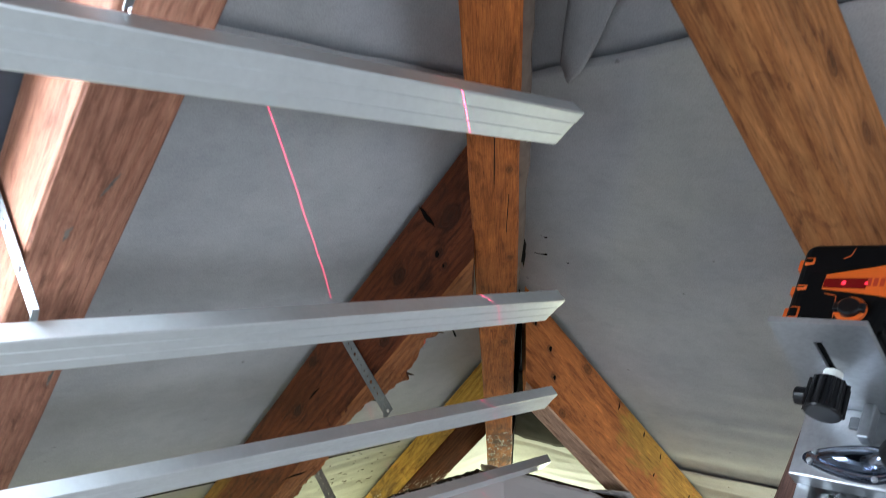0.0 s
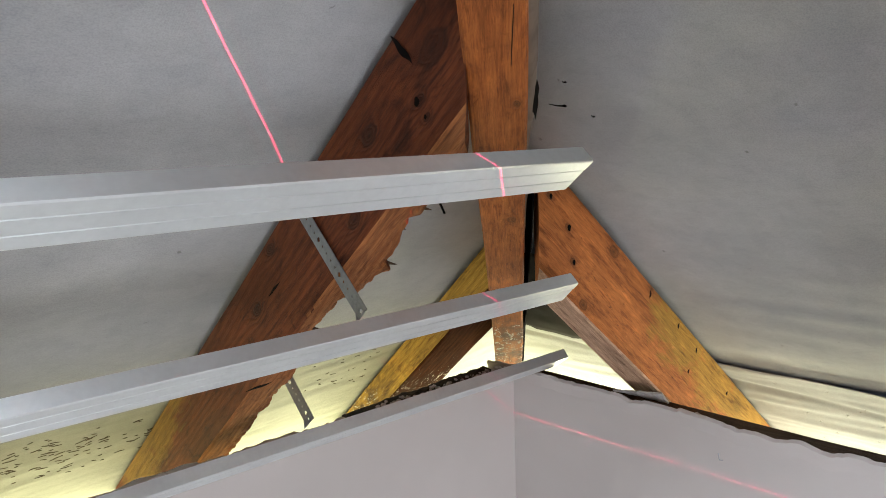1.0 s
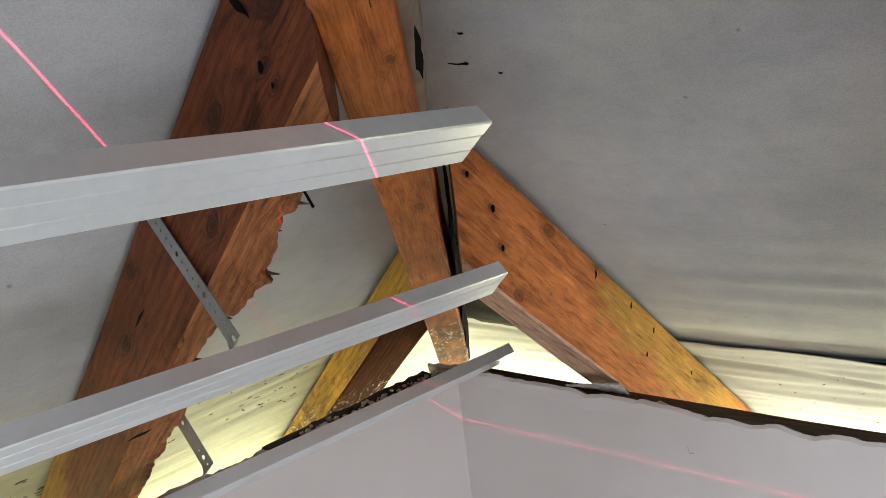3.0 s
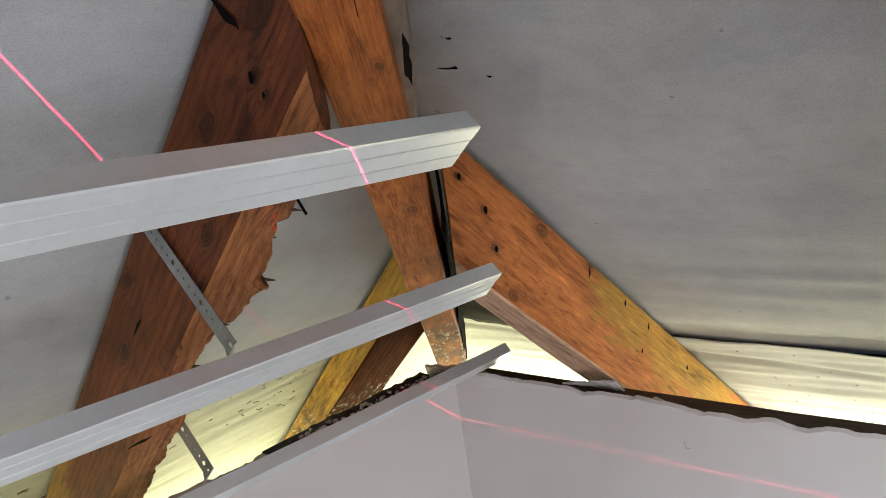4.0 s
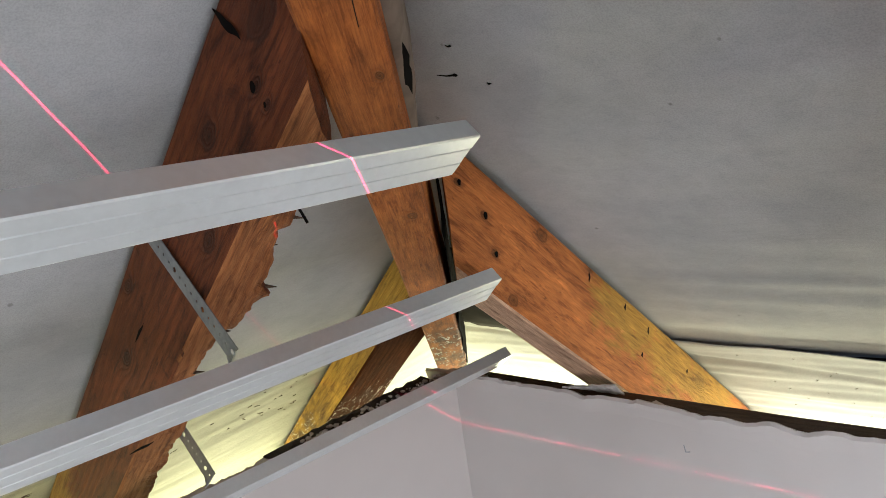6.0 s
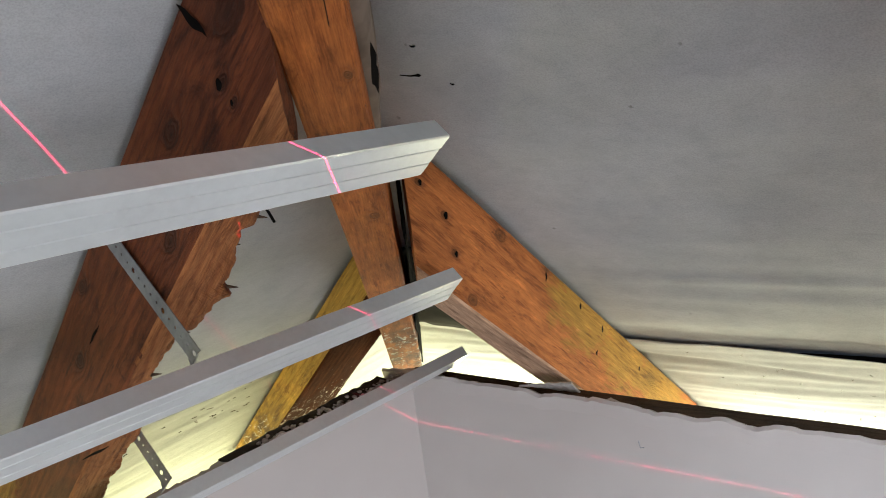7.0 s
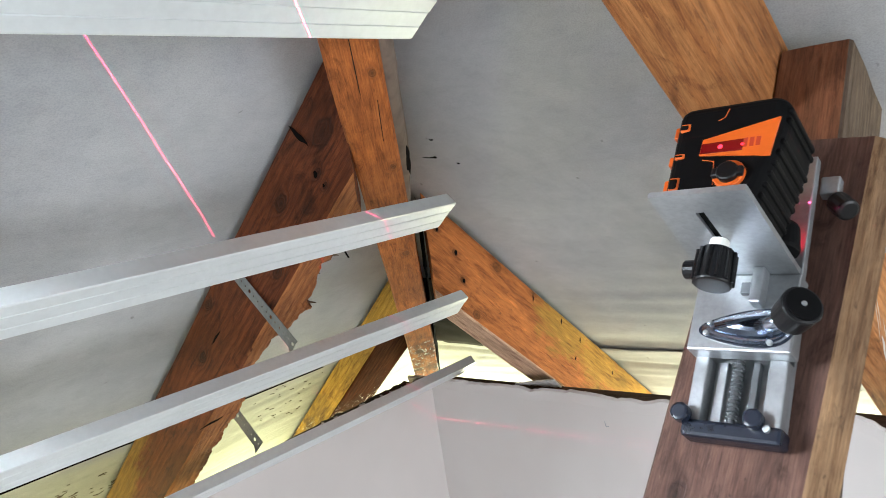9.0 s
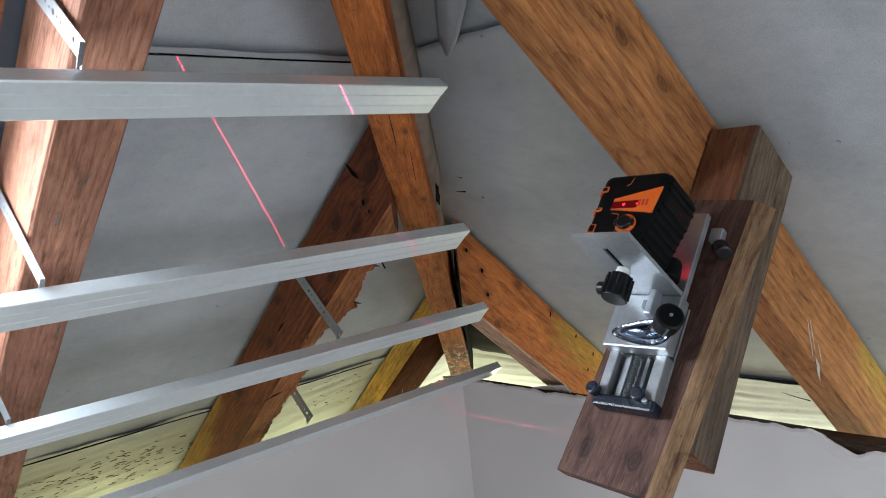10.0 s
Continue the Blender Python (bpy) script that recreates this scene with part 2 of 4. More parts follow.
M_KNOB = plain("black_plastic", (0.004, 0.004, 0.005), 0.38, 0, 0.2, 60, 0.0001, 0.3)
M_ORANGE = plain("orange_plastic", (0.66, 0.115, 0.010), 0.42, 0, 0.1, 60, 0.0001)
M_ALU = plain("brushed_aluminium", (0.42, 0.44, 0.46), 0.36, 0.75, 0.15, 140, 0.0002)
M_DOME = plain("chrome_dark_reflection", (0.13, 0.16, 0.22), 0.16, 1.0, 0.3, 60, 0)
M_CHROME = plain("chrome", (0.34, 0.38, 0.46), 0.2, 1.0, 0.15, 60, 0)
M_STEEL = plain("dark_steel", (0.16, 0.17, 0.18), 0.4, 0.8, 0.2, 90, 0.0002)
M_TAN = wood("worn_tan_edge", (0.11, 0.065, 0.036), (0.23, 0.142, 0.080), (0.36, 0.25, 0.155), 2.2, 0.8, blotch=0.8, figure=0.15)
M_CRUMB = plain("mortar_crumbs", (0.16, 0.13, 0.11), 0.95, 0, 0.5, 60, 0.001)
M_VOID = plain("black_shade_and_marks", (0.006, 0.005, 0.005), 0.95, 0, 0.4, 50, 0.001, 0.05)
M_SHADE_CRACK = plain("dark_brown_shade_and_cracks", (0.016, 0.010, 0.007), 0.9, 0, 0.4, 30, 0.001, 0.2)
M_FOLD = plain("shadowed_brown_fleece", (0.20, 0.150, 0.125), 0.9, 0, 0.35, 25, 0.001)
M_FRAME = plain("dark_blue_grey_flashing", (0.045, 0.05, 0.065), 0.5, 0, 0.2, 30, 0.0005)
M_NAVY = plain("navy_black_enamel", (0.012, 0.016, 0.028), 0.25, 0, 0.2, 60, 0)
M_REDGLASS = plain("dark_red_glass", (0.16, 0.004, 0.006), 0.08, 0, 0.1, 60, 0)
M_REDBAR = plain("dark_red_print", (0.40, 0.03, 0.01), 0.5, 0, 0.1, 60, 0)
M_REDGLOW = plain("laser_glow", (0.9, 0.02, 0.03), 0.5, 0, 0.0, 60, 0)
M_REDGLOW.node_tree.nodes["Principled BSDF"].inputs["Emission Color"].default_value = (1.0, 0.02, 0.05, 1)
M_REDGLOW.node_tree.nodes["Principled BSDF"].inputs["Emission Strength"].default_value = 4.0
M_WHITE = plain("white_nylon", (0.75, 0.74, 0.70), 0.45, 0, 0.05, 60, 0)


# ---- mesh helpers ----
def mesh_of(bm, name, mat, smooth=False):
    me = bpy.data.meshes.new(name)
    bmesh.ops.recalc_face_normals(bm, faces=bm.faces[:]) if len(bm.faces) else None
    bm.to_mesh(me)
    bm.free()
    for p in me.polygons:
        p.use_smooth = smooth
    me.materials.append(mat)
    return me


def part(name, bm, mat, parent=None, label="", smooth=False, at=None):
    ob = new(name, mesh_of(bm, name, mat, smooth))
    if parent is not None:
        ob.parent = parent
    if at is not None:
        ob.matrix_local = at
    if label:
        tagged(ob, label)
    return ob


def thing(name, at, label, category, group=""):
    ob = new(name)
    ob.matrix_world = at
    ob.empty_display_size = 0.05
    return tagged(ob, label, category, group)


def box(lo, hi, bevel=0.0, seg=2):
    bm = bmesh.new()
    bmesh.ops.create_cube(bm, size=1)
    for v in bm.verts:
        v.co = [l + (h - l) * (c + 0.5) for l, h, c in zip(lo, hi, v.co)]
    if bevel:
        bmesh.ops.bevel(bm, geom=bm.edges[:], offset=bevel, segments=seg, affect="EDGES", profile=0.5)
    return bm


def rod(r, a, b, n=20, r2=None, bevel=0.0):
    """A cylinder or cone from a to b."""
    bm = bmesh.new()
    a, b = Vector(a), Vector(b)
    m = Matrix.Translation((a + b) / 2) @ (b - a).to_track_quat("Z", "Y").to_matrix().to_4x4()
    bmesh.ops.create_cone(bm, cap_ends=True, segments=n, radius1=r, radius2=r if r2 is None else r2, depth=(b - a).length, matrix=m)
    if bevel:
        ring = [e for e in bm.edges if any(len(f.verts) > 4 for f in e.link_faces)]
        bmesh.ops.bevel(bm, geom=ring, offset=bevel, segments=2, affect="EDGES", profile=0.5)
    return bm


def join(*bms):
    out = bmesh.new()
    for b in bms:
        me = bpy.data.meshes.new("tmp")
        b.to_mesh(me)
        b.free()
        out.from_mesh(me)
        bpy.data.meshes.remove(me)
    return out


def beam(length, wid, dep, seed, shear0=0.0, shear1=0.0, wobble=0.0025, ragged=None, step=0.02, skew0=0.0):
    """A sawn timber along local x, top face at z = 0, y from 0 to wid; shear tilts the end cuts, ragged(x) is the depth torn off the lower edge at y = 0."""
    bm = bmesh.new()
    r = 0.004
    n = max(int(length / step), 4)
    ky, kz = 7 if ragged else 5, 8
    pts = [(y, 0.0) for y in np.linspace(r, wid - r, ky)] + [(wid, z) for z in np.linspace(-r, -dep + r, kz)]
    pts += [(y, -dep) for y in np.linspace(wid - r, r, ky)] + [(0.0, z) for z in np.linspace(-dep + r, -r, kz)]
    rings = []
    for i in range(n + 1):
        f = i / n
        ring = []
        for y, z in pts:
            x = f * length - z * (shear0 * (1 - f) + shear1 * f)
            x += (1 - f) * skew0 * (y if skew0 > 0 else y - wid)
            p = Vector((x * 3, y * 14 + seed, z * 14))
            dy = noise.noise(p) * wobble
            dz = noise.noise(p + Vector((7, 3, 1))) * wobble
            if ragged:
                low = max(0.0, (-z / dep - 0.5) / 0.5)
                bite = ragged(x) * low ** 2
                dy += bite * (1 - y / wid)
                dz += 0.5 * bite * (1 - y / wid) ** 3
                dz += 0.006 * low * (1 - y / wid) ** 2 * noise.noise(Vector((x * 60, y * 40, seed)))
            ring.append(bm.verts.new((x, y + dy, z + dz)))
        rings.append(ring)
    m = len(pts)
    for a, b in zip(rings, rings[1:]):
        for k in range(m):
            bm.faces.new((a[k], a[(k + 1) % m], b[(k + 1) % m], b[k]))
    bm.faces.new(rings[0])
    bm.faces.new(rings[-1][::-1])
    return bm


def frame_from(o, x_axis, z_hint):
    """A pose with its x along x_axis and z as near z_hint as may be."""
    x = Vector(x_axis).normalized()
    y = Vector(z_hint).cross(x).normalized()
    z = x.cross(y)
    m = Matrix((x, y, z)).transposed().to_4x4()
    m.translation = o
    return m


# ---- the roof: two slopes that meet in a hip over the wall corner ----
K = 0.83
COS, SIN = 1 / math.hypot(1, K), K / math.hypot(1, K)
CX, CY = 1.642, 1.758


def left_z(y):
    return 2.711 - K * y


def right_z(x):
    return 2.598 - K * x


def hip_x(y):
    return y - 0.136


def sheet(name, side, lo, hi, s0, s1, sag, seed, label, lift=0.0, nu=150, nv=60):
    """One course of roof underlay on a slope: along the eaves from lo to hi, down the slope from s0 to s1 (plan metres)."""
    bm = bmesh.new()
    grid = []
    for j in range(nv + 1):
        s = s0 + (s1 - s0) * j / nv
        row = []
        if (hip_x(s) if side == "left" else s + 0.136) < lo + 0.02:
            continue
        top = (hip_x(s) if side == "left" else s + 0.136) + 0.02
        for i in range(nu + 1):
            a = lo + (min(hi, top) - lo) * i / nu
            p = Vector((a * 1.6 + seed, s * 5.0, seed))
            d = noise.noise(p) * sag + noise.noise(Vector((a * 2.2, s * 22 + seed, 2))) * sag * 0.35
            d += noise.noise(Vector((a * 9, s * 9, seed))) * sag * 0.15
            fold = max(0.0, 1 - (s1 - s) / 0.32) if s1 > 1.9 and s1 < 2.2 else 0.0
            d += fold * (0.004 if side == "left" else 0.014) * noise.noise(Vector((a * 1.3 + 5, s * 34 + 0.8 * a, seed)))
            if side == "left" and s0 > 1.9:
                d += 0.0045 * noise.noise(Vector((a * 1.5, s * 38 + a * 5.0, 3.3))) + 0.002 * noise.noise(Vector((a * 4, s * 90 + a * 12.0, 7.1)))
            if side == "right" and s0 > 1.9:
                d += 0.007 * math.exp(-((s - 2.055 - 0.05 * (1.36 - a)) / 0.012) ** 2) * max(0.0, min(1.0, (a - 0.55) / 0.5)) + 0.004 * noise.noise(Vector((a * 1.2, s * 45 - a * 4.0, 6.1)))
            edge = math.exp(-((s - s0) / 0.02) ** 2)
            d -= edge * 0.008 * (0.5 + noise.noise(Vector((a * 7, seed, 1))))
            d += lift + 0.009
            if side == "left":
                row.append(bm.verts.new((a, s + d * SIN, left_z(s) + d * COS)))
            else:
                row.append(bm.verts.new((s + d * SIN, a, right_z(s) + d * COS)))
        grid.append(row)
    for r0, r1 in zip(grid, grid[1:]):
        for k in range(nu):
            if (r0[k].co - r0[k + 1].co).length > 1e-6 or (r1[k].co - r1[k + 1].co).length > 1e-6:
                bm.faces.new((r0[k], r0[k + 1], r1[k + 1], r1[k]))
    bmesh.ops.remove_doubles(bm, verts=bm.verts[:], dist=1e-6)
    ob = part(name, bm, M_UNDER, smooth=True)
    ob.modifiers.new("thickness", "SOLIDIFY").thickness = 0.0012
    return tagged(ob, label, "roof underlay", "underlay courses", "structure")


sheet("underlay_left_upper", "left", 0.14, 1.2, -1.4, 1.045, 0.008, 1.0, "grey fleece roof underlay, upper course", 0.012)
sheet("underlay_left_middle", "left", 0.14, 1.95, 1.02, 2.075, 0.005, 2.4, "grey fleece roof underlay, sagging middle course", 0.0, 150, 80)
sheet("underlay_left_lower", "left", 0.14, 2.5, 2.034, 2.62, 0.007, 5.1, "roof underlay lit yellow-green at the eaves", -0.003, 170, 110)
sheet("underlay_right_upper", "right", -3.0, 1.1, -1.3, 0.89, 0.010, 7.3, "grey fleece roof underlay, upper course", 0.010)
sheet("underlay_right_middle", "right", -1.2, 2.15, 0.865, 2.0, 0.009, 9.2, "grey fleece roof underlay, sagging middle course", 0.0, 170, 80)
sheet("underlay_right_lower", "right", -1.2, 2.7, 1.965, 2.62, 0.012, 11.8, "roof underlay lit pale yellow at the eaves", -0.008, 170, 110)


def lap_shade(name, side, a0, a1, s, wide, seed):
    """A black strip for the shade in the open lap along the upper edge of an underlay course, tapering to both ends."""
    bm = bmesh.new()
    rows = []
    for i in range(81):
        f = i / 80
        a = a0 + (a1 - a0) * f
        w = wide * (0.75 + 0.6 * noise.noise(Vector((a * 3, seed, 0))) + 0.25 * noise.noise(Vector((a * 17, seed, 2)))) * min(1, f * 8 + 0.2, (1 - f) * 8 + 0.2)
        mid = s + 0.006 * noise.noise(Vector((a * 2.2, seed, 5)))
        row = []
        for q, d in ((mid - w, -0.0045), (mid, -0.0075)):
            row.append(bm.verts.new((a, q + d * SIN, left_z(q) + d * COS) if side == "left" else (q + d * SIN, a, right_z(q) + d * COS)))
        rows.append(row)
    for r0, r1 in zip(rows, rows[1:]):
        bm.faces.new((r0[0], r0[1], r1[1], r1[0]))
    ob = part(name, bm, M_VOID)
    ob.modifiers.new("thickness", "SOLIDIFY").thickness = 0.001
    return tagged(ob, "black strip for the shade in the lap of two underlay courses", "underlay lap", "underlay laps", "structure")


lap_shade("underlay_lap_left_upper", "left", 0.25, 0.86, 1.022, 0.0018, 1.0)
lap_shade("underlay_lap_left_lower", "left", 0.25, 1.47, 2.036, 0.0020, 2.0)


def slab(name, corners, thick, mat, label, category="wall"):
    """A plain plate over four corners, thickened away from the room."""
    bm = bmesh.new()
    bm.faces.new([bm.verts.new(c) for c in corners])
    ob = part(name, bm, mat)
    mod = ob.modifiers.new("thickness", "SOLIDIFY")
    mod.thickness, mod.offset = thick, 0
    return tagged(ob, label, category, kind="structure")


def slope(x0, x1, y0, y1, d=0.03):
    return [(x0, y0, left_z(y0) + d), (x1, y0, left_z(y0) + d), (x1, y1, left_z(y1) + d), (x0, y1, left_z(y1) + d)]


slab("ceiling_slope_west", slope(-3.0, -0.60, -1.0, 2.6), 0.02, M_ROOM, "plain roof slope beyond the skylight", "ceiling")
slab("ceiling_slope_over_skylight", slope(-0.60, 0.14, -1.0, 0.90), 0.02, M_ROOM, "plain roof slope above the skylight", "ceiling")
slab("ceiling_slope_under_skylight", slope(-0.60, 0.14, 1.47, 2.6), 0.02, M_ROOM, "plain roof slope below the skylight", "ceiling")
slab("ceiling_slope_back", [(-3.0, -1.0, 3.57), (2.4, -1.0, 3.57), (2.4, -3.6, 1.40), (-3.0, -3.6, 1.40)], 0.02, M_ROOM, "plain back roof slope", "ceiling")
def wall_with_window(name, along, fixed, a0, a1, top, w0, w1, z0, z1, label):
    """An unseen plain wall with a window opening added for a fill lamp; along is 'x' or 'y', fixed the other plan
    coordinate.
    """
    def at(a, z):
        return (fixed, a, z) if along == "y" else (a, fixed, z)
    for k, (p, q, lo, hi) in enumerate(((a0, w0, 0, top), (w1, a1, 0, top), (w0, w1, 0, z0), (w0, w1, z1, top))):
        slab(name + "_" + "abcd"[k], [at(p, lo), at(q, lo), at(q, hi), at(p, hi)], 0.08, M_ROOM, label)
    win = thing("window_" + name, Matrix.Identity(4), "white window frame added around a fill lamp in an unseen wall", "window")
    tagged(win, kind="structure")
    t = 0.05
    for p, q, lo, hi in ((w0, w0 + t, z0, z1), (w1 - t, w1, z0, z1), (w0 + t, w1 - t, z0, z0 + t), (w0 + t, w1 - t, z1 - t, z1)):
        c0, c1 = at(p, lo), at(q, hi)
        lo3 = [min(u, v) for u, v in zip(c0, c1)]
        hi3 = [max(u, v) for u, v in zip(c0, c1)]
        ax = 0 if along == "y" else 1
        lo3[ax], hi3[ax] = fixed - 0.03, fixed + 0.03
        part("window_frame", box(lo3, hi3, 0.004), M_WHITE, win)


wall_with_window("gable", "y", -3.05, -3.6, 2.6, 3.7, -1.85, 0.05, 0.2, 1.5, "plain gable wall")
wall_with_window("back", "x", -3.55, -3.0, 1.7, 3.0, -1.65, 0.45, 0.2, 1.5, "plain back wall")
# unseen floor, kept pale so it throws light up at the slopes
slab("floor", [(-3.0, -3.5, 0), (1.64, -3.5, 0), (1.64, 1.75, 0), (-3.0, 1.75, 0)], 0.04, M_FLOOR, "unseen floor, pale to bounce light upward", "floor")


def knee_wall(name, length, origin, along, out, seed, label, holes=()):
    """A low plastered wall with a ragged, hand-trowelled top edge; along and out are plan directions."""
    bm = bmesh.new()
    a, o = Vector(along), Vector(out)
    n = int(length / 0.008)
    rows = []
    for i in range(n + 1):
        t = length * i / n
        r = noise.noise(Vector((t * 5.5, seed, 0))) * 0.010 + noise.noise(Vector((t * 21, seed, 3))) * 0.007 + noise.noise(Vector((t * 70, seed, 5))) * 0.004
        dip = sum(-h * math.exp(-((t - c) / w) ** 4) for c, w, h in holes)
        top = 0.950 + r + dip
        lip = 0.006 + 0.006 * max(0, noise.noise(Vector((t * 16, seed, 9))))
        sec = [(0, 0), (0, 0.6), (0, top - 0.035), (-lip * 0.5, top - 0.016), (-lip, top - 0.005), (-lip * 0.3, top + 0.001),
               (0.010, top - 0.004), (0.018, top - 0.02), (0.09, top - 0.03), (0.09, 0)]
        rows.append([bm.verts.new(Vector(origin) + a * t + o * d + Vector((0, 0, z))) for d, z in sec])
    for r0, r1 in zip(rows, rows[1:]):
        for k in range(len(r0) - 1):
            bm.faces.new((r0[k], r0[k + 1], r1[k + 1], r1[k]))
    bm.faces.new(rows[0])
    bm.faces.new(rows[-1][::-1])
    ob = part(name, bm, M_PLASTER, smooth=False)
    return tagged(ob, label, "wall", "", "structure")


knee_wall("wall_left", 4.642, (-3.0, CY, 0), (1, 0, 0), (0, 1, 0), 1.0, "off-white plastered knee wall with a ragged top edge")
knee_wall("wall_right", 5.3, (CX, CY + 0.09, 0), (0, -1, 0), (1, 0, 0), 5.0, "off-white plastered knee wall with a ragged top edge",
          ((1.39, 0.09, 0.030), (0.80, 0.12, 0.012), (0.72 + 0.6, 0.05, 0.01)))

for nm, o, d, ln in (("left", (-3.0, CY + 0.030, 0.915), (1, 0, 0), 4.75), ("right", (CX + 0.030, -3.3, 0.928), (0, 1, 0), 5.1)):
    bm = beam(ln, 0.055, 0.10, 3.0 if nm == "left" else 8.0, wobble=0.006)
    ob = part("wall_plate_" + nm, bm, M_DARKWOOD)
    ob.matrix_world = frame_from(o, d, (0, 0, 1))
    if nm == "right":
        ob.matrix_world = frame_from(Vector(o) + Vector((0.055, 0, 0)), d, (0, 0, 1))
    tagged(ob, "dark rough timber wall plate behind the plaster edge", "wall plate", "wall plates", "structure")


# ---- rafters ----
def left_rafter(x0, y0, y1, wid, dep, seed, mat, label, x1=None, **kw):
    """A rafter under the left slope; x0 is its face towards the gable, y0 and y1 its plan ends."""
    x1 = x0 if x1 is None else x1
    a, b = Vector((x0 + wid, y0, left_z(y0))), Vector((x1 + wid, y1, left_z(y1)))
    off = Vector((0, -SIN, -COS)) * 0.006
    ob = part("rafter", beam((b - a).length, wid, dep, seed, **kw), mat)
    ob.matrix_world = frame_from(a + off, b - a, (0, SIN, COS))
    return tagged(ob, label, "rafter", "rafters")


def right_rafter(y0, x0, x1, wid, dep, seed, mat, label, **kw):
    """A rafter under the right slope; y0 is its face towards the room."""
    a, b = Vector((x0, y0, right_z(x0))), Vector((x1, y0, right_z(x1)))
    off = Vector((-SIN, 0, -COS)) * 0.006
    ob = part("rafter", beam((b - a).length, wid, dep, seed, **kw), mat)
    ob.matrix_world = frame_from(a + off, b - a, (SIN, 0, COS))
    return tagged(ob, label, "rafter", "rafters")


def bark_edge(x):
    """Depth of bark and wood torn from the lower edge of the waney rafter, x metres down its length."""
    x += 0.035
    b = 0.004 + 0.004 * noise.noise(Vector((x * 9, 1.3, 0))) + 0.005 * noise.noise(Vector((x * 31, 2.3, 0))) + 0.004 * noise.noise(Vector((x * 90, 4.3, 0)))
    b += 0.026 * math.exp(-((x - 0.735) / 0.085) ** 4) + 0.010 * math.exp(-((x - 0.42) / 0.03) ** 2) + 0.012 * math.exp(-((x - 0.645) / 0.02) ** 2)
    b += 0.008 * math.exp(-((x - 0.13) / 0.085) ** 4)
    return b - 0.016 * math.exp(-((x - 0.550) / 0.018) ** 2) - 0.012 * math.exp(-((x - 0.405) / 0.012) ** 2)


LJ = left_rafter(0.852, 1.097, 2.50, 0.085, 0.164, 1.0, M_JACK_YEL, "dark reddish-brown rafter with knots and a torn bark edge", ragged=bark_edge, shear0=K, skew0=-1.3, step=0.006)
NEAR = left_rafter(0.152, -0.2, 2.50, 0.098, 0.155, 4.0, M_NEAR, "sawn pinkish-brown rafter lit from the skylight")
LJ2 = left_rafter(1.480, 1.63, 2.50, 0.190, 0.085, 6.0, M_JACK_YEL, "short rafter beside the wall corner, coloured for yellow eaves light, splashed with plaster", x1=1.59, shear0=K, skew0=-1.3)
RJ = right_rafter(1.358, 1.292, 2.55, 0.085, 0.175, 2.0, M_JACK_YEL, "orange-brown rafter with round knots beside the hip", shear0=K, skew0=1.3)
R2 = right_rafter(0.500, 0.30, 2.50, 0.085, 0.165, 7.0, M_JACK_YEL, "pale yellowish rafter carrying the mounting block")


def set_wood(ob, *args, knots=(), yellow=(), **kw):
    """Gives a timber its own wood, with knots and painted patches of yellow eaves light at world places."""
    inv = ob.matrix_world.inverted()
    ob.data.materials[0] = wood(*args, eyes=[(tuple(inv @ Vector(p)), r) for p, r in knots], yellow=[(tuple(inv @ Vector(p)), r) for p, r in yellow], **kw)


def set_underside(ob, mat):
    """A second wood on the sawn lower face of a timber, with that face's light or shade in its colour."""
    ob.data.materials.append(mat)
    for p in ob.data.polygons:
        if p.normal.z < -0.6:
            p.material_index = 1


set_wood(LJ, "dark_red_softwood", (0.036, 0.009, 0.004), (0.130, 0.033, 0.011), (0.25, 0.076, 0.028), 1.7, 0.8, blotch=0.9, figure=0.22,
         knots=[((0.852, 1.180, 1.594), 0.0075), ((0.852, 1.290, 1.552), 0.014), ((0.852, 1.640, 1.252), 0.011), ((0.852, 1.151, 1.658), 0.022), ((0.852, 1.335, 1.431), 0.013), ((0.852, 1.58, 1.367), 0.010), ((0.852, 1.166, 1.573), 0.005), ((0.852, 1.83, 1.10), 0.014)],
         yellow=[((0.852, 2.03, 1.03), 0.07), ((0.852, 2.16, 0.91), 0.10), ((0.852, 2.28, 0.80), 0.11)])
# lighter orange paints the light on the torn lower face
set_underside(LJ, wood("torn_lit_orange_underside", (0.12, 0.042, 0.014), (0.31, 0.118, 0.042), (0.48, 0.22, 0.088), 3.9, 1.0, blotch=0.7, figure=0.2, rough=0.85))
set_wood(RJ, "orange_brown_softwood", (0.15, 0.046, 0.012), (0.42, 0.140, 0.038), (0.58, 0.225, 0.070), 2.9, 0.9, blotch=0.55, figure=0.14,
         knots=[((1.374, 1.358, 1.365), 0.007), ((1.388, 1.358, 1.296), 0.007), ((1.524, 1.358, 1.300), 0.012), ((1.663, 1.358, 1.200), 0.006), ((1.321, 1.358, 1.43), 0.006), ((2.06, 1.358, 0.83), 0.016), ((1.42, 1.358, 1.205), 0.010)],
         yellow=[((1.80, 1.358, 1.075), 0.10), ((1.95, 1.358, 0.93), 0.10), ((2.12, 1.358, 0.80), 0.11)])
# pale tone paints light bounced off the plaster onto the lower face
set_underside(RJ, wood("bounce_lit_underside", (0.30, 0.19, 0.125), (0.52, 0.34, 0.235), (0.64, 0.46, 0.34), 6.9, 1.0, blotch=0.45, rough=0.9))
set_wood(R2, "pale_yellow_softwood", (0.165, 0.056, 0.017), (0.345, 0.142, 0.047), (0.50, 0.24, 0.092), 5.6, 0.6, blotch=0.6, figure=0.30,
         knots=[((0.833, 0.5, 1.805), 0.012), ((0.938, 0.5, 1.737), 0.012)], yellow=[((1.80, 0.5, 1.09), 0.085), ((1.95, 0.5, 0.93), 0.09)])
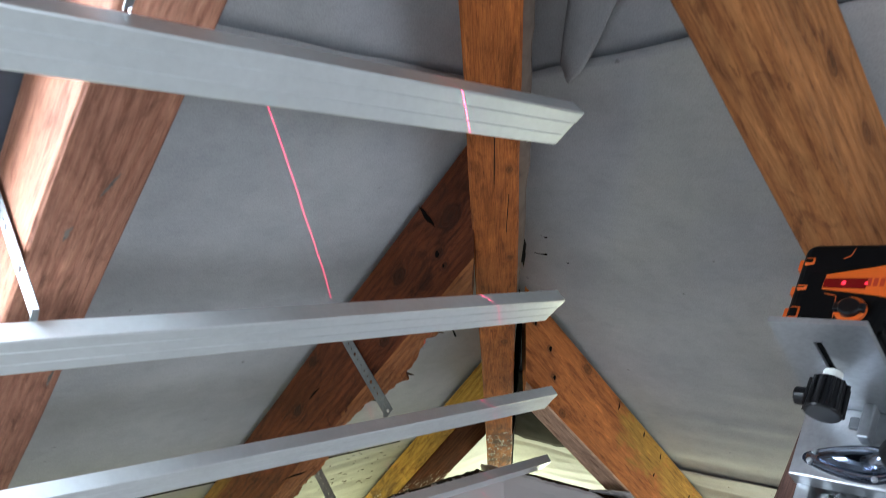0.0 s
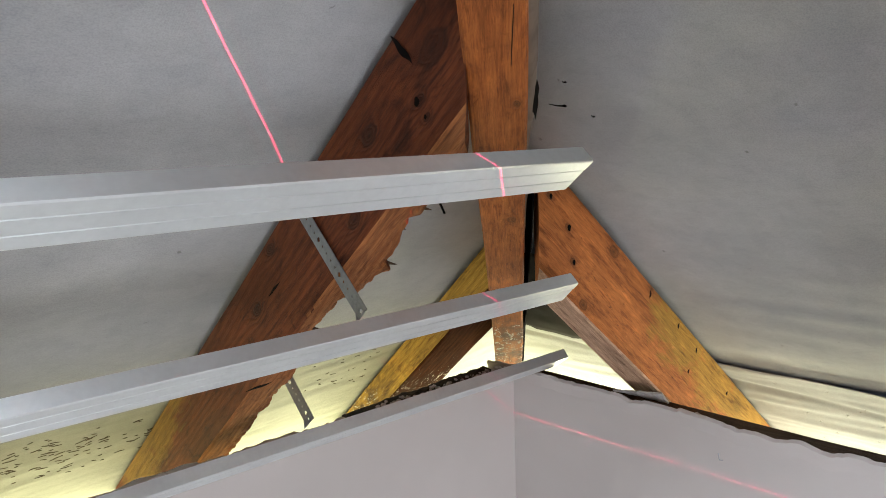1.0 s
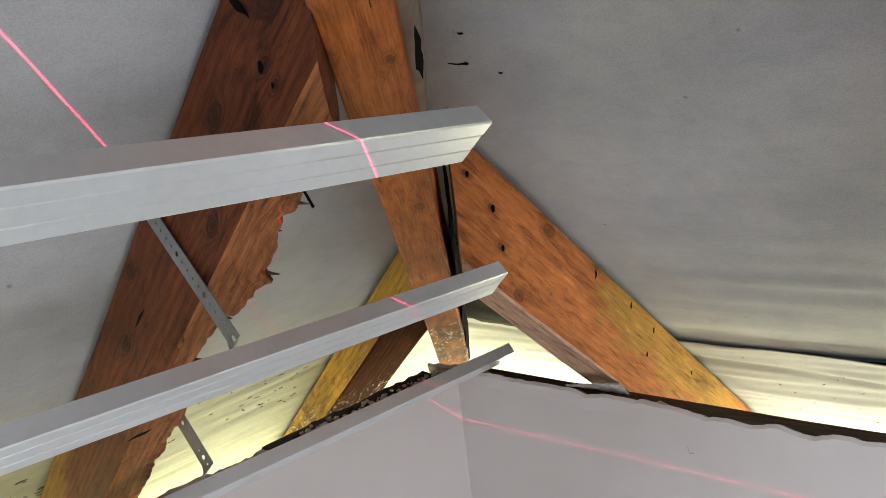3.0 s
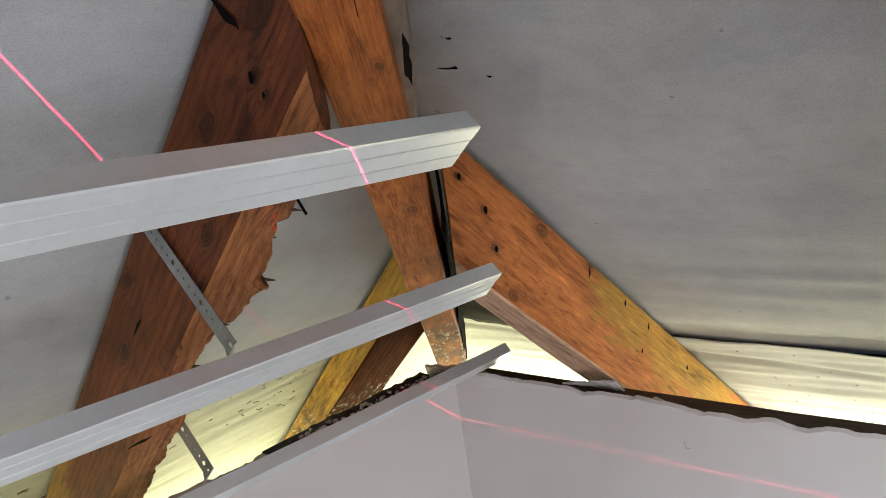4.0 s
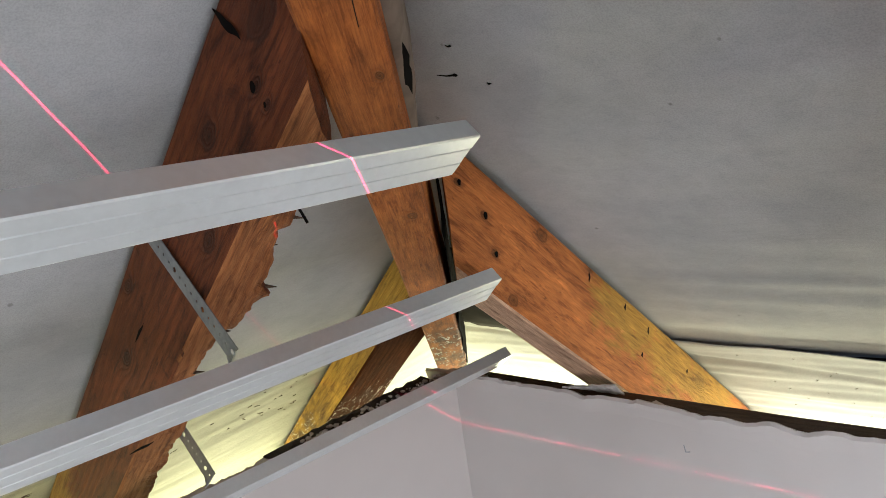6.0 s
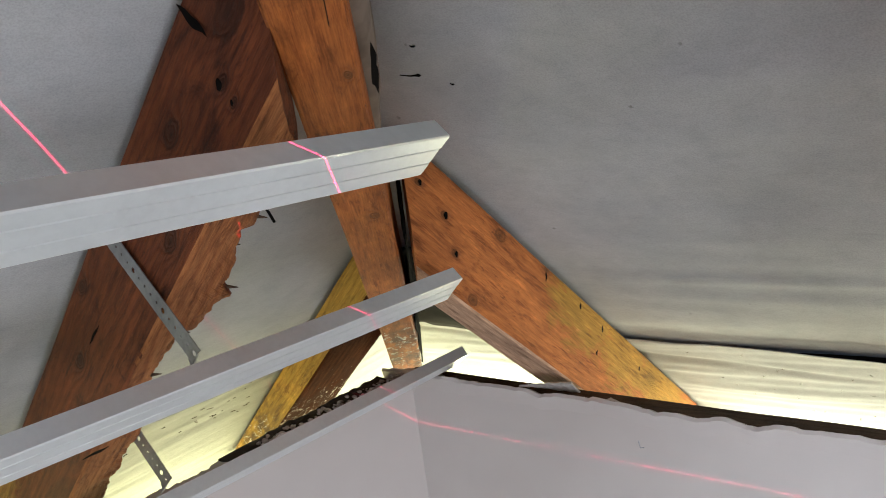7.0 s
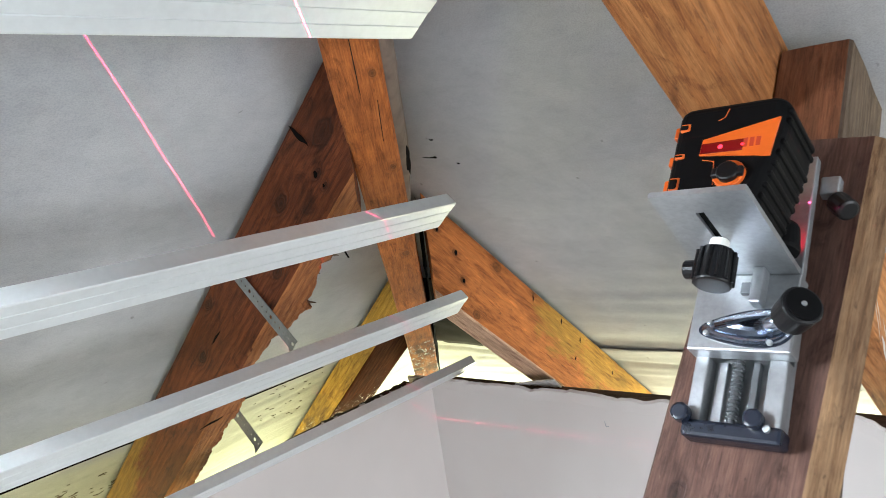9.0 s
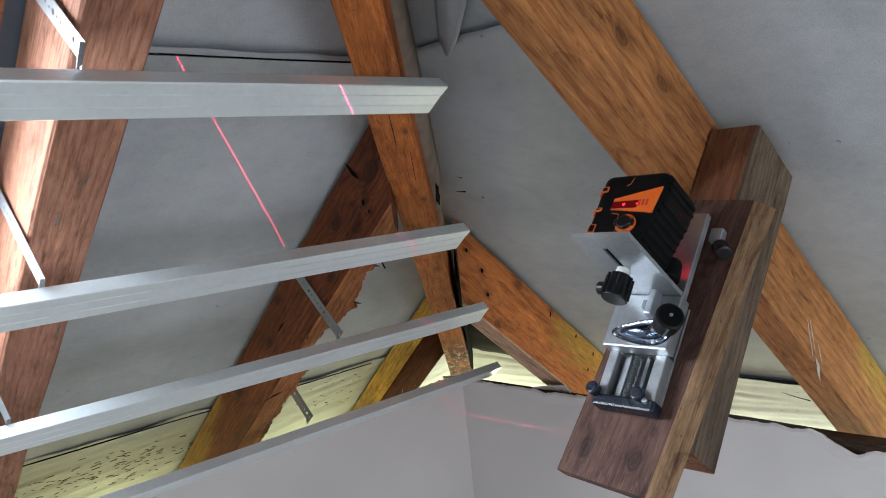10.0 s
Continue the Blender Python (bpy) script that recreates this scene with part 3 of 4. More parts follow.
# yellow eaves light put into this rafter's own colour
set_wood(LJ2, "yellowed_softwood", (0.20, 0.095, 0.016), (0.45, 0.26, 0.042), (0.62, 0.41, 0.085), 4.4, 0.8, splash=0.60, blotch=0.75, figure=0.25)
# the underside's shade put into a near-black red, without sheen
set_underside(LJ2, wood("shaded_red_underside", (0.020, 0.007, 0.004), (0.056, 0.017, 0.008), (0.10, 0.034, 0.015), 5.4, 1.0, splash=0.46, blotch=0.7, rough=1.0, spec=0.02))


def hip_point(mid, off):
    d = 0.136 + 1.4142 * off
    return Vector((mid - d / 2, mid + d / 2, 2.711 - K * (mid + 0.068) - 0.012))


def hip_off(mid):
    """How far the hip's axis stands off the meeting line of the slopes."""
    return 0.077 - 0.093 * (mid - 0.25) / 1.73


h0, h1 = hip_point(0.25, hip_off(0.25)), hip_point(1.98, hip_off(1.98))
side = Vector((h1 - h0)).cross(Vector((0, 0, 1))).normalized()
hip = part("hip_rafter", beam((h1 - h0).length, 0.077, 0.175, 12.0, wobble=0.003, shear1=0.3), M_JACK_YEL)
hm = frame_from(h0, h1 - h0, (0, 0, 1))
hip.matrix_world = hm @ Matrix.Translation((0, -0.0385, 0))
set_wood(hip, "orange_hip_softwood", (0.13, 0.036, 0.008), (0.38, 0.115, 0.026), (0.54, 0.190, 0.048), 8.2, 0.8, splash=2.20, blotch=0.65, figure=0.16, flat=True,
         knots=[((1.172, 1.318, 1.385), 0.008), ((0.788, 0.953, 1.726), 0.006), ((0.95, 1.10, 1.585), 0.005)])
tagged(hip, "orange-brown hip rafter splashed with plaster at its foot", "rafter", "rafters")


# ---- ceiling channels ----
WEB, FL = 0.053, 0.025
CS, SS = math.cos(radians(41)), math.sin(radians(41))


def channel_profile():
    web = [0.0, 0.002, 0.0166, 0.0175, 0.0184, 0.0351, 0.0360, 0.0369, 0.051, WEB]
    dip = [0.0012, 0.0, 0.0, 0.0011, 0.0, 0.0, 0.0011, 0.0, 0.0, 0.0012]
    top = [(0.006, FL), (0.0, FL), (0.0, FL * 0.5), (0.0, 0.0012)]
    low = [(WEB, 0.0012), (WEB, FL * 0.5), (WEB, FL), (WEB - 0.006, FL)]
    return (("web", list(zip(web, dip))), ("flange", top), ("flange", low))


def strip_mesh(pts, length, cut):
    """A folded strip along local x (its mitred end at x = 0, running to -length)."""
    bm = bmesh.new()
    n = max(int(length / 0.05), 2)
    rows = []
    for i in range(n + 1):
        row = []
        for y, z in pts:
            x_end = -y * cut + 0.0008 * math.sin(y * 900)
            f = i / n
            x = x_end * (1 - f) - length * f
            row.append(bm.verts.new((x, y + 0.0004 * noise.noise(Vector((x * 4, 1, 0))), z + 0.0006 * noise.noise(Vector((x * 3, y * 9, 4))))))
        rows.append(row)
    for a, b in zip(rows, rows[1:]):
        for k in range(len(pts) - 1):
            bm.faces.new((a[k], a[k + 1], b[k + 1], b[k]))
    return bm


def channel(x_end, y, z, length, cut, tilt=0.0):
    """y, z: the upper arris of the web. The web slopes down towards the wall, its face to the room."""
    c, s = math.cos(radians(41 + tilt)), math.sin(radians(41 + tilt))
    m = Matrix(((1, 0, 0), (0, c, s), (0, -s, c))).to_4x4()
    m.translation = (x_end, y, z)
    ob = thing("ceiling_channel", m, "galvanised steel ceiling channel with a mitred end, hung below the rafters", "metal channel", "ceiling channels")
    for nm, pts in channel_profile():
        p = part(nm, strip_mesh(pts, length, cut), M_ZINC, ob)
        p.modifiers.new("thickness", "SOLIDIFY").thickness = 0.0007
    return ob


channel(0.722, 0.763, 1.772, 2.6, 0.35, 7)
channel(0.987, 1.005, 1.511, 2.8, 0.24, 4)
channel(1.316, 1.288, 1.272, 3.1, 0.08, 4)
channel(1.691, 1.615, 0.990, 3.5, 0.0, -4)


def hanger(p0, p1, face, wid=0.028):
    """A perforated steel strip from p0 on the rafter's side to p1 on the channel, with a bent foot."""
    p0, p1 = Vector(p0), Vector(p1)
    length = (p1 - p0).length
    bm = bmesh.new()
    cells = max(int(length / 0.0135), 2)
    cl = length / cells
    for i in range(cells):
        big = i % 5 == 2
        r = 0.0042 if big else 0.0021
        cx = (i + 0.5) * cl
        corners = [(-cl / 2, -wid / 2), (0, -wid / 2), (cl / 2, -wid / 2), (cl / 2, 0), (cl / 2, wid / 2), (0, wid / 2), (-cl / 2, wid / 2), (-cl / 2, 0)]
        o = [bm.verts.new((cx + x, y, 0)) for x, y in corners]
        h = [bm.verts.new((cx + r * x / math.hypot(x, y), r * y / math.hypot(x, y), 0)) for x, y in corners]
        for k in range(8):
            bm.faces.new((o[k], o[(k + 1) % 8], h[(k + 1) % 8], h[k]))
    # foot bent over the channel's flange
    f = [bm.verts.new(c) for c in ((length, -wid / 2, 0), (length, wid / 2, 0), (length + 0.004, wid / 2 + 0.004, 0.008), (length + 0.004, -wid / 2 - 0.004, 0.008))]
    bm.faces.new(f)
    ear = [bm.verts.new(c) for c in ((length, -wid / 2, 0), (length, -wid / 2 - 0.008, 0), (length - 0.007, -wid / 2 - 0.003, 0), (length - 0.012, -wid / 2, 0))]
    bm.faces.new(ear)
    bmesh.ops.remove_doubles(bm, verts=bm.verts[:], dist=1e-5)
    ob = part("channel_hanger", bm, M_HANGER)
    ob.modifiers.new("thickness", "SOLIDIFY").thickness = 0.001
    ob.matrix_world = frame_from(p0, p1 - p0, face)
    return tagged(ob, "perforated galvanised steel hanger strip screwed to a rafter", "hanger strip", "channel hangers")


hanger((0.846, 1.500, 1.470), (0.846, 1.316, 1.292), (-1, 0, 0))
hanger((0.935, 1.760, 1.164), (0.935, 1.620, 1.028), (-1, -0.25, 0))
hanger((0.146, 1.215, 1.700), (0.146, 1.028, 1.530), (-1, 0, 0))
hanger((0.146, 0.975, 1.978), (0.146, 0.768, 1.804), (-1, 0, 0))
hanger((0.146, 1.500, 1.430), (0.146, 1.310, 1.288), (-1, 0, 0))

# ---- mounting block, plank, laser bracket: u up along the plank, v towards the left wall, w out of its face ----
PU, PV, PW = Vector((SIN, 0, COS)), Vector((0, 1, 0)), Vector((-COS, 0, SIN))
MOUNT = Matrix((PV, PW, PU)).transposed().to_4x4()   # local x = v, y = w, z = u


def bx(w0, w1, v0, v1, u0, u1, bevel=0.001, seg=2):
    return box((v0, w0, u0), (v1, w1, u1), bevel, seg)


def P(w, v, u):
    return (v, w, u)


blk = part("mounting_block", beam(0.545, 0.088, 0.150, 21.0, wobble=0.002), M_BLOCK)
# darker red-brown puts shade into the faces turned from the room's light
blk.data.materials.append(M_TRIM)
for p in blk.data.polygons:
    if p.normal.y > -0.5:
        p.material_index = 1
blk.matrix_world = frame_from(PU * 1.42 + PV * 0.412 + PW * 0.227, PU, PW)
tagged(blk, "weathered square timber block fixed to the pale rafter", "timber block")

bm = beam(0.472, 0.157, 0.027, 31.0, wobble=0.0015)
for v in bm.verts:
    # worn right edge: the back stands out beyond the front
    if v.co.y < 0.03:
        v.co.y -= 0.024 * (-v.co.z / 0.027) * (1 - max(v.co.y, 0) / 0.03)
plk = part("plank", bm, M_BLOCK)
pax = (PU - PV * 0.080).normalized()
plk.matrix_world = frame_from(PU * 1.320 + PV * 0.401 + PW * 0.255, pax, PW)
set_wood(plk, "old_brown_plank", (0.040, 0.019, 0.015), (0.098, 0.052, 0.042), (0.165, 0.100, 0.084), 3.3, 0.7, blotch=0.75, figure=0.18, flat=True,
         knots=[(PU * 1.372 + PV * 0.518 + PW * 0.255, 0.011), (PU * 1.365 + PV * 0.436 + PW * 0.255, 0.010)])
plk.data.materials.append(M_TAN)
for p in plk.data.polygons:
    if p.normal.y < -0.35:
        p.material_index = 1
tagged(plk, "old brown knotty plank with a worn tan edge", "plank")

# ---- line laser ----
laser = thing("laser_level", MOUNT, "black and orange line laser level, switched on, on its bracket", "laser level")
SLIT = 1.684


def shell(w0, w1, v0, v1, u0, u1, r, crown=0.0):
    """A block with rounded upright edges and, with crown, a rounded top."""
    bm = bx(w0, w1, v0, v1, u0, u1, 0.0)
    up = [e for e in bm.edges if abs(e.verts[0].co.z - e.verts[1].co.z) > 1e-4]
    bmesh.ops.bevel(bm, geom=up, offset=r, segments=5, affect="EDGES", profile=0.5)
    if crown:
        top = [e for e in bm.edges if min(v.co.z for v in e.verts) > u1 - 1e-5]
        bmesh.ops.bevel(bm, geom=top, offset=crown, segments=4, affect="EDGES", profile=0.5)
    return bm


LW0, LW1, LV0, LV1 = 0.343, 0.432, 0.397, 0.507
lower = shell(LW0, LW1, LV0, LV1, 1.608, SLIT - 0.000042, 0.016)
for v in lower.verts:
    # the housing narrows towards its foot on the ribbed side
    if v.co.x < 0.45:
        v.co.x += 0.22 * (SLIT - v.co.z)
part("lower_housing", lower, M_BLACK, laser, "black rubber housing")
part("upper_housing", shell(LW0, LW1, LV0, LV1, SLIT + 0.000042, 1.724, 0.016, 0.012), M_BLACK, laser, "black rubber housing")


def panel(pts, thick, w=None, v=None):
    """A flat plate on the front (w given) or on a side (v given); pts are (v, u) or (w, u)."""
    bm = bmesh.new()
    lo = [bm.verts.new(P(w, a, u) if w is not None else P(a, v, u)) for a, u in pts]
    hi = [bm.verts.new(P(w + thick, a, u) if w is not None else P(a, v + thick, u)) for a, u in pts]
    n = len(pts)
    bm.faces.new(lo)
    bm.faces.new(hi[::-1])
    for k in range(n):
        bm.faces.new((lo[k], hi[k], hi[(k + 1) % n], lo[(k + 1) % n]))
    return bm


FW = LW1
part("front_wedge", panel([(0.4735, 1.660), (0.4725, 1.678), (0.4010, 1.694), (0.4060, 1.652)], 0.0025, w=FW - 0.001), M_ORANGE, laser, "orange plastic front wedge")
win = part("beam_window", panel([(0.4725, 1.661), (0.4720, 1.672), (0.432, 1.673), (0.432, 1.6605)], 0.0012, w=FW + 0.0015), M_REDGLASS, laser, "dark red glass beam window")
for v, r in ((0.453, 0.0022), (0.432, 0.0014)):
    part("glow_spot", rod(r, P(FW + 0.0025, v, 1.6665), P(FW + 0.0032, v, 1.6665), 12), M_REDGLOW, win, "glowing red laser spot")
part("wedge_lettering", join(*[bx(FW + 0.0015, FW + 0.0018, 0.428 - 0.006 * k, 0.4320 - 0.006 * k, 1.664, 1.674, 0) for k in range(3)]), M_REDBAR, laser, "small dark red marks")
dial = part("lock_dial", rod(0.0150, P(FW - 0.004, 0.440, 1.634), P(FW + 0.004, 0.440, 1.634), 28, bevel=0.001), M_ORANGE, laser, "orange lock dial")
part("dial_grip", rod(0.0105, P(FW, 0.440, 1.634), P(FW + 0.010, 0.440, 1.634), 24, bevel=0.002), M_KNOB, dial, "black grip")
part("dial_bar", bx(FW + 0.003, FW + 0.009, 0.4250, 0.4550, 1.629, 1.639, 0.002), M_KNOB, dial)
for u0, u1 in ((1.620, 1.640), (1.657, 1.668), (1.690, 1.704)):
    part("side_inlay", bx(0.400, 0.4255, 0.5030, 0.5085, u0, u1, 0.0015), M_ORANGE, laser, "orange corner inlay")
    inlay = part("corner_inlay", bx(FW - 0.010, FW + 0.0012, 0.4890, 0.4990, u0 + 0.002, u1 - 0.003, 0.0012), M_ORANGE, laser, "orange corner inlay")
    part("inlay_pad", bx(FW - 0.008, FW + 0.0024, 0.4908, 0.4985, u0 + 0.0040, u1 - 0.0050, 0.0012), M_BLACK, inlay, "black rubber pad")
for pts in ([(0.461, 1.700), (0.455, 1.703), (0.452, 1.713)], [(0.470, 1.655), (0.4580, 1.652), (0.4550, 1.625)]):
    bars = []
    for (v0, u0), (v1, u1) in zip(pts, pts[1:]):
        bars.append(rod(0.0004, P(FW + 0.0002, v0, u0), P(FW + 0.0002, v1, u1), 6))
    part("seam_line", join(*bars), M_ORANGE, laser, "thin pale orange piping")
# ribbed rubber bumper on the side towards the room
for k in range(9):
    u = 1.613 + 0.0115 * k
    if abs(u + 0.0035 - SLIT) < 0.006:
        continue
    lean = 0.22 * max(0.0, SLIT - u)
    part("rib", bx(0.352, 0.424, LV0 - 0.0025 + lean, LV0 + 0.004 + lean, u, u + 0.0070, 0.0026), M_BLACK, laser)
part("foot_lobe", rod(0.020, P(0.330, 0.424, 1.607), P(0.330, 0.424, 1.640), 24, r2=0.016, bevel=0.005), M_BLACK, laser, "rounded black foot")
# emitter added behind the housing to redden the slab
part("slab_glow", bx(LW0 - 0.002, LW0 + 0.002, LV0 + 0.026, LV0 + 0.050, 1.645, 1.668, 0.0), M_REDGLOW, laser, "added red emitter that tints the slab")
part("foot_ring", rod(0.030, P(0.372, 0.444, 1.6055), P(0.372, 0.444, 1.6090), 32), M_STEEL, laser, "dark steel base ring")

# ---- bracket ----
brk = thing("laser_bracket", MOUNT, "aluminium height-adjusting laser bracket clamped to the plank", "bracket")
part("back_slab", bx(0.286, 0.298, 0.410, 0.468, 1.540, 1.742, 0.0012), M_ALU, brk, "brushed aluminium upright slab")
# shelf with a slot through it
shelf = bmesh.new()
sv0, sv1, sw0, sw1 = 0.412, 0.512, 0.296, 0.457
outer = [(sv0, sw0), (sv1, sw0), (sv1 - 0.008, sw1), (sv0, sw1)]
mids = [(0.4615, 0.365), (0.4700, 0.365), (0.4700, 0.425), (0.4615, 0.425)]
for k in range(4):
    n = (k + 1) % 4
    quad = [outer[k], outer[n], mids[n], mids[k]]
    lo = [shelf.verts.new(P(w, v, 1.6000)) for v, w in quad]
    hi = [shelf.verts.new(P(w, v, 1.6060)) for v, w in quad]
    shelf.faces.new(lo)
    shelf.faces.new(hi[::-1])
    shelf.faces.new((lo[0], lo[1], hi[1], hi[0]))
    shelf.faces.new((lo[2], lo[3], hi[3], hi[2]))
bmesh.ops.remove_doubles(shelf, verts=shelf.verts[:], dist=1e-6)
part("shelf_plate", shelf, M_ALU, brk, "brushed aluminium shelf with a slot")
part("slot_lining", bx(0.366, 0.424, 0.4618, 0.4697, 1.6030, 1.6057, 0), M_BLACK, brk)
scr = part("fixing_screw", rod(0.0095, P(0.372, 0.466, 1.5995), P(0.372, 0.466, 1.5880), 20, bevel=0.001), M_WHITE, brk, "white nylon collar")
kn = part("fixing_knob", rod(0.0165, P(0.372, 0.466, 1.5880), P(0.372, 0.466, 1.5500), 24, r2=0.0185, bevel=0.002), M_KNOB, brk, "black fluted plastic knob")
for k in range(12):
    a = 2 * math.pi * k / 12
    c, s_ = math.cos(a) * 0.0178, math.sin(a) * 0.0178
    part("flute", rod(0.0022, P(0.372 + c, 0.466 + s_, 1.585), P(0.372 + c * 1.04, 0.466 + s_ * 1.04, 1.553), 8), M_KNOB, kn)
tab = part("side_wheel", rod(0.0095, P(0.372, 0.4835, 1.568), P(0.372, 0.4960, 1.568), 18, bevel=0.0015), M_KNOB, brk, "small black thumb wheel")
part("carriage", bx(0.276, 0.300, 0.410, 0.515, 1.514, 1.600, 0.002), M_ALU, brk, "aluminium sliding carriage")
part("carriage_stop", bx(0.300, 0.318, 0.440, 0.452, 1.560, 1.600, 0.002), M_ALU, brk)
part("stop_block", bx(0.300, 0.306, 0.455, 0.466, 1.575, 1.588, 0.001), M_STEEL, brk)
# chrome clamp: a flattened teardrop plate with a raised ridge and three rivets, with a round black knob
def teardrop(levels):
    """A stack of teardrop rings, round nose towards the left: (out, half length, half width, middle)."""
    bm = bmesh.new()
    rings = []
    for w, ln, wd, mv in levels:
        ring = []
        for k in range(36):
            a = 2 * math.pi * k / 36
            c, s_ = math.cos(a), math.sin(a)
            ring.append(bm.verts.new(P(w, mv + ln * c, 1.538 + 0.05 * (0.46 - mv - ln * c) + wd * (0.80 - 0.32 * c) * math.copysign(abs(s_) ** 0.8, s_))))
        rings.append(ring)
    for ra, rb in zip(rings, rings[1:]):
        for k in range(36):
            bm.faces.new((ra[k], ra[(k + 1) % 36], rb[(k + 1) % 36], rb[k]))
    bm.faces.new(rings[-1])
    return bm


# a slightly larger dark plate draws the clamp's outline
part("clamp_outline", teardrop([(0.2995, 0.0475, 0.0245, 0.4570), (0.3012, 0.0475, 0.0245, 0.4570)]), M_NAVY, brk, "thin dark outline plate")
clamp = part("clamp_plate", teardrop([(0.3008, 0.0450, 0.0222, 0.4570), (0.3036, 0.0436, 0.0208, 0.4570), (0.3028, 0.0395, 0.0172, 0.4560), (0.3030, 0.0370, 0.0150, 0.4540)]), M_CHROME, brk, "polished chrome clamp plate")
# the dome's dark reflection is put into its base colour
part("clamp_dome", teardrop([(0.3022, 0.0370, 0.0150, 0.4530), (0.3060, 0.0350, 0.0130, 0.4510), (0.3110, 0.0280, 0.0098, 0.4450), (0.3130, 0.0200, 0.0064, 0.4400)]), M_DOME, clamp, "polished dome, coloured for a dark reflection")
for v, u in ((0.4930, 1.5430), (0.4950, 1.5310), (0.4300, 1.5225)):
    part("rivet", rod(0.0030, P(0.302, v, u), P(0.3062, v, u), 12, bevel=0.0008), M_ALU, clamp)
part("clamp_neck", rod(0.0085, P(0.306, 0.440, 1.537), P(0.322, 0.408, 1.543), 20), M_CHROME, brk, "chrome threaded neck", smooth=True)
knob2 = part("clamp_knob", rod(0.0180, P(0.320, 0.410, 1.541), P(0.343, 0.390, 1.545), 32, r2=0.0200, bevel=0.003), M_KNOB, brk, "round black plastic clamp knob")
part("knob_cap", rod(0.0165, P(0.3425, 0.3905, 1.545), P(0.3440, 0.3892, 1.5453), 28), M_BLACK, knob2, "dull cap")
part("knob_pin", rod(0.0025, P(0.3438, 0.3894, 1.5452), P(0.3452, 0.3882, 1.5455), 10), M_ALU, knob2)
# slide: two rails, a bed, a threaded spindle and a dark foot bar
part("slide_bed", bx(0.2555, 0.2600, 0.418, 0.512, 1.440, 1.600, 0.001), M_ALU, brk, "aluminium slide bed")
part("rail", bx(0.2600, 0.2800, 0.497, 0.512, 1.440, 1.515, 0.0015), M_ALU, brk)
part("rail", bx(0.2600, 0.2800, 0.418, 0.436, 1.440, 1.515, 0.0015), M_ALU, brk)
part("inner_strip", bx(0.2600, 0.2660, 0.482, 0.493, 1.445, 1.515, 0.001), M_ALU, brk)
part("guide_bar", bx(0.2600, 0.2700, 0.448, 0.455, 1.445, 1.515, 0.001), M_STEEL, brk)
sp = part("spindle", rod(0.0042, P(0.270, 0.4690, 1.440), P(0.270, 0.4690, 1.515), 14), M_STEEL, brk, "steel threaded spindle")
for k in range(15):
    u = 1.4520 + 0.0042 * k
    part("thread", rod(0.0062, P(0.270, 0.4690, u), P(0.270, 0.4690, u + 0.0018), 12), M_STEEL, sp)
part("foot_bar", bx(0.2575, 0.2840, 0.414, 0.514, 1.428, 1.446, 0.004), M_NAVY, brk, "dark blue-black foot bar")
for v in (0.513, 0.440):
    part("foot_button", rod(0.0098, P(0.2820, v, 1.449), P(0.2960, v, 1.449), 20, bevel=0.003), M_NAVY, brk, "round dark button")
part("grub_screw", rod(0.0035, P(0.2830, 0.428, 1.442), P(0.2880, 0.428, 1.442), 12), M_ALU, brk)

# a second clamp behind the bracket
c2 = thing("clamp_screw", MOUNT, "small black clamp knob with a metal tab on the plank", "clamp")
part("tab", bx(0.262, 0.276, 0.392, 0.412, 1.708, 1.730, 0.002), M_ALU, c2, "worn aluminium tab")
part("knob", rod(0.0120, P(0.268, 0.396, 1.703), P(0.276, 0.380, 1.684), 18, bevel=0.003), M_KNOB, c2, "black knob")

beamlamp = new("laser_diode", bpy.data.lights.new("laser_diode", "POINT"))
beamlamp.data.energy, beamlamp.data.color, beamlamp.data.shadow_soft_size = 225.0, (1.0, 0.03, 0.12), 0.00001
beamlamp.matrix_world = Matrix.Translation(MOUNT @ Vector(P(0.405, 0.474, SLIT)))
# extra lamp added near the slit's rear exit to widen the slab's red line
rear = new("slab_line_lamp", bpy.data.lights.new("slab_line_lamp", "POINT"))
rear.data.energy, rear.data.color, rear.data.shadow_soft_size = 6.0, (1.0, 0.03, 0.08), 0.00001
rear.matrix_world = Matrix.Translation(MOUNT @ Vector(P(0.350, 0.418, SLIT)))


# ---- skylight surround ----
sky_win = thing("skylight", Matrix.Identity(4), "brown timber roof window surround beside the rafter", "roof window")
for nm, x0, x1, y0, y1, dz in (("frame_side", 0.030, 0.122, 0.85, 1.50, -0.035), ("frame_side", -0.640, -0.560, 0.85, 1.50, -0.035), ("frame_rail", -0.560, 0.030, 0.85, 0.92, -0.035), ("frame_rail", -0.560, 0.030, 1.45, 1.50, -0.035)):
    bm = bmesh.new()
    lo = [bm.verts.new((x, y, left_z(y) + dz)) for x, y in ((x0, y0), (x1, y0), (x1, y1), (x0, y1))]
    hi = [bm.verts.new((x, y, left_z(y) + 0.03)) for x, y in ((x0, y0), (x1, y0), (x1, y1), (x0, y1))]
    bm.faces.new(lo)
    bm.faces.new(hi[::-1])
    for k in range(4):
        bm.faces.new((lo[k], hi[k], hi[(k + 1) % 4], lo[(k + 1) % 4]))
    bmesh.ops.bevel(bm, geom=bm.edges[:], offset=0.003, segments=2, affect="EDGES")
    part(nm, bm, M_TRIM, sky_win)
bm = bmesh.new()
vs = [bm.verts.new((x, y, left_z(y) + d)) for x, y, d in ((0.118, 0.6, 0.012), (0.160, 0.6, 0.004), (0.160, 1.7, 0.004), (0.118, 1.7, 0.012))]
bm.faces.new(vs)
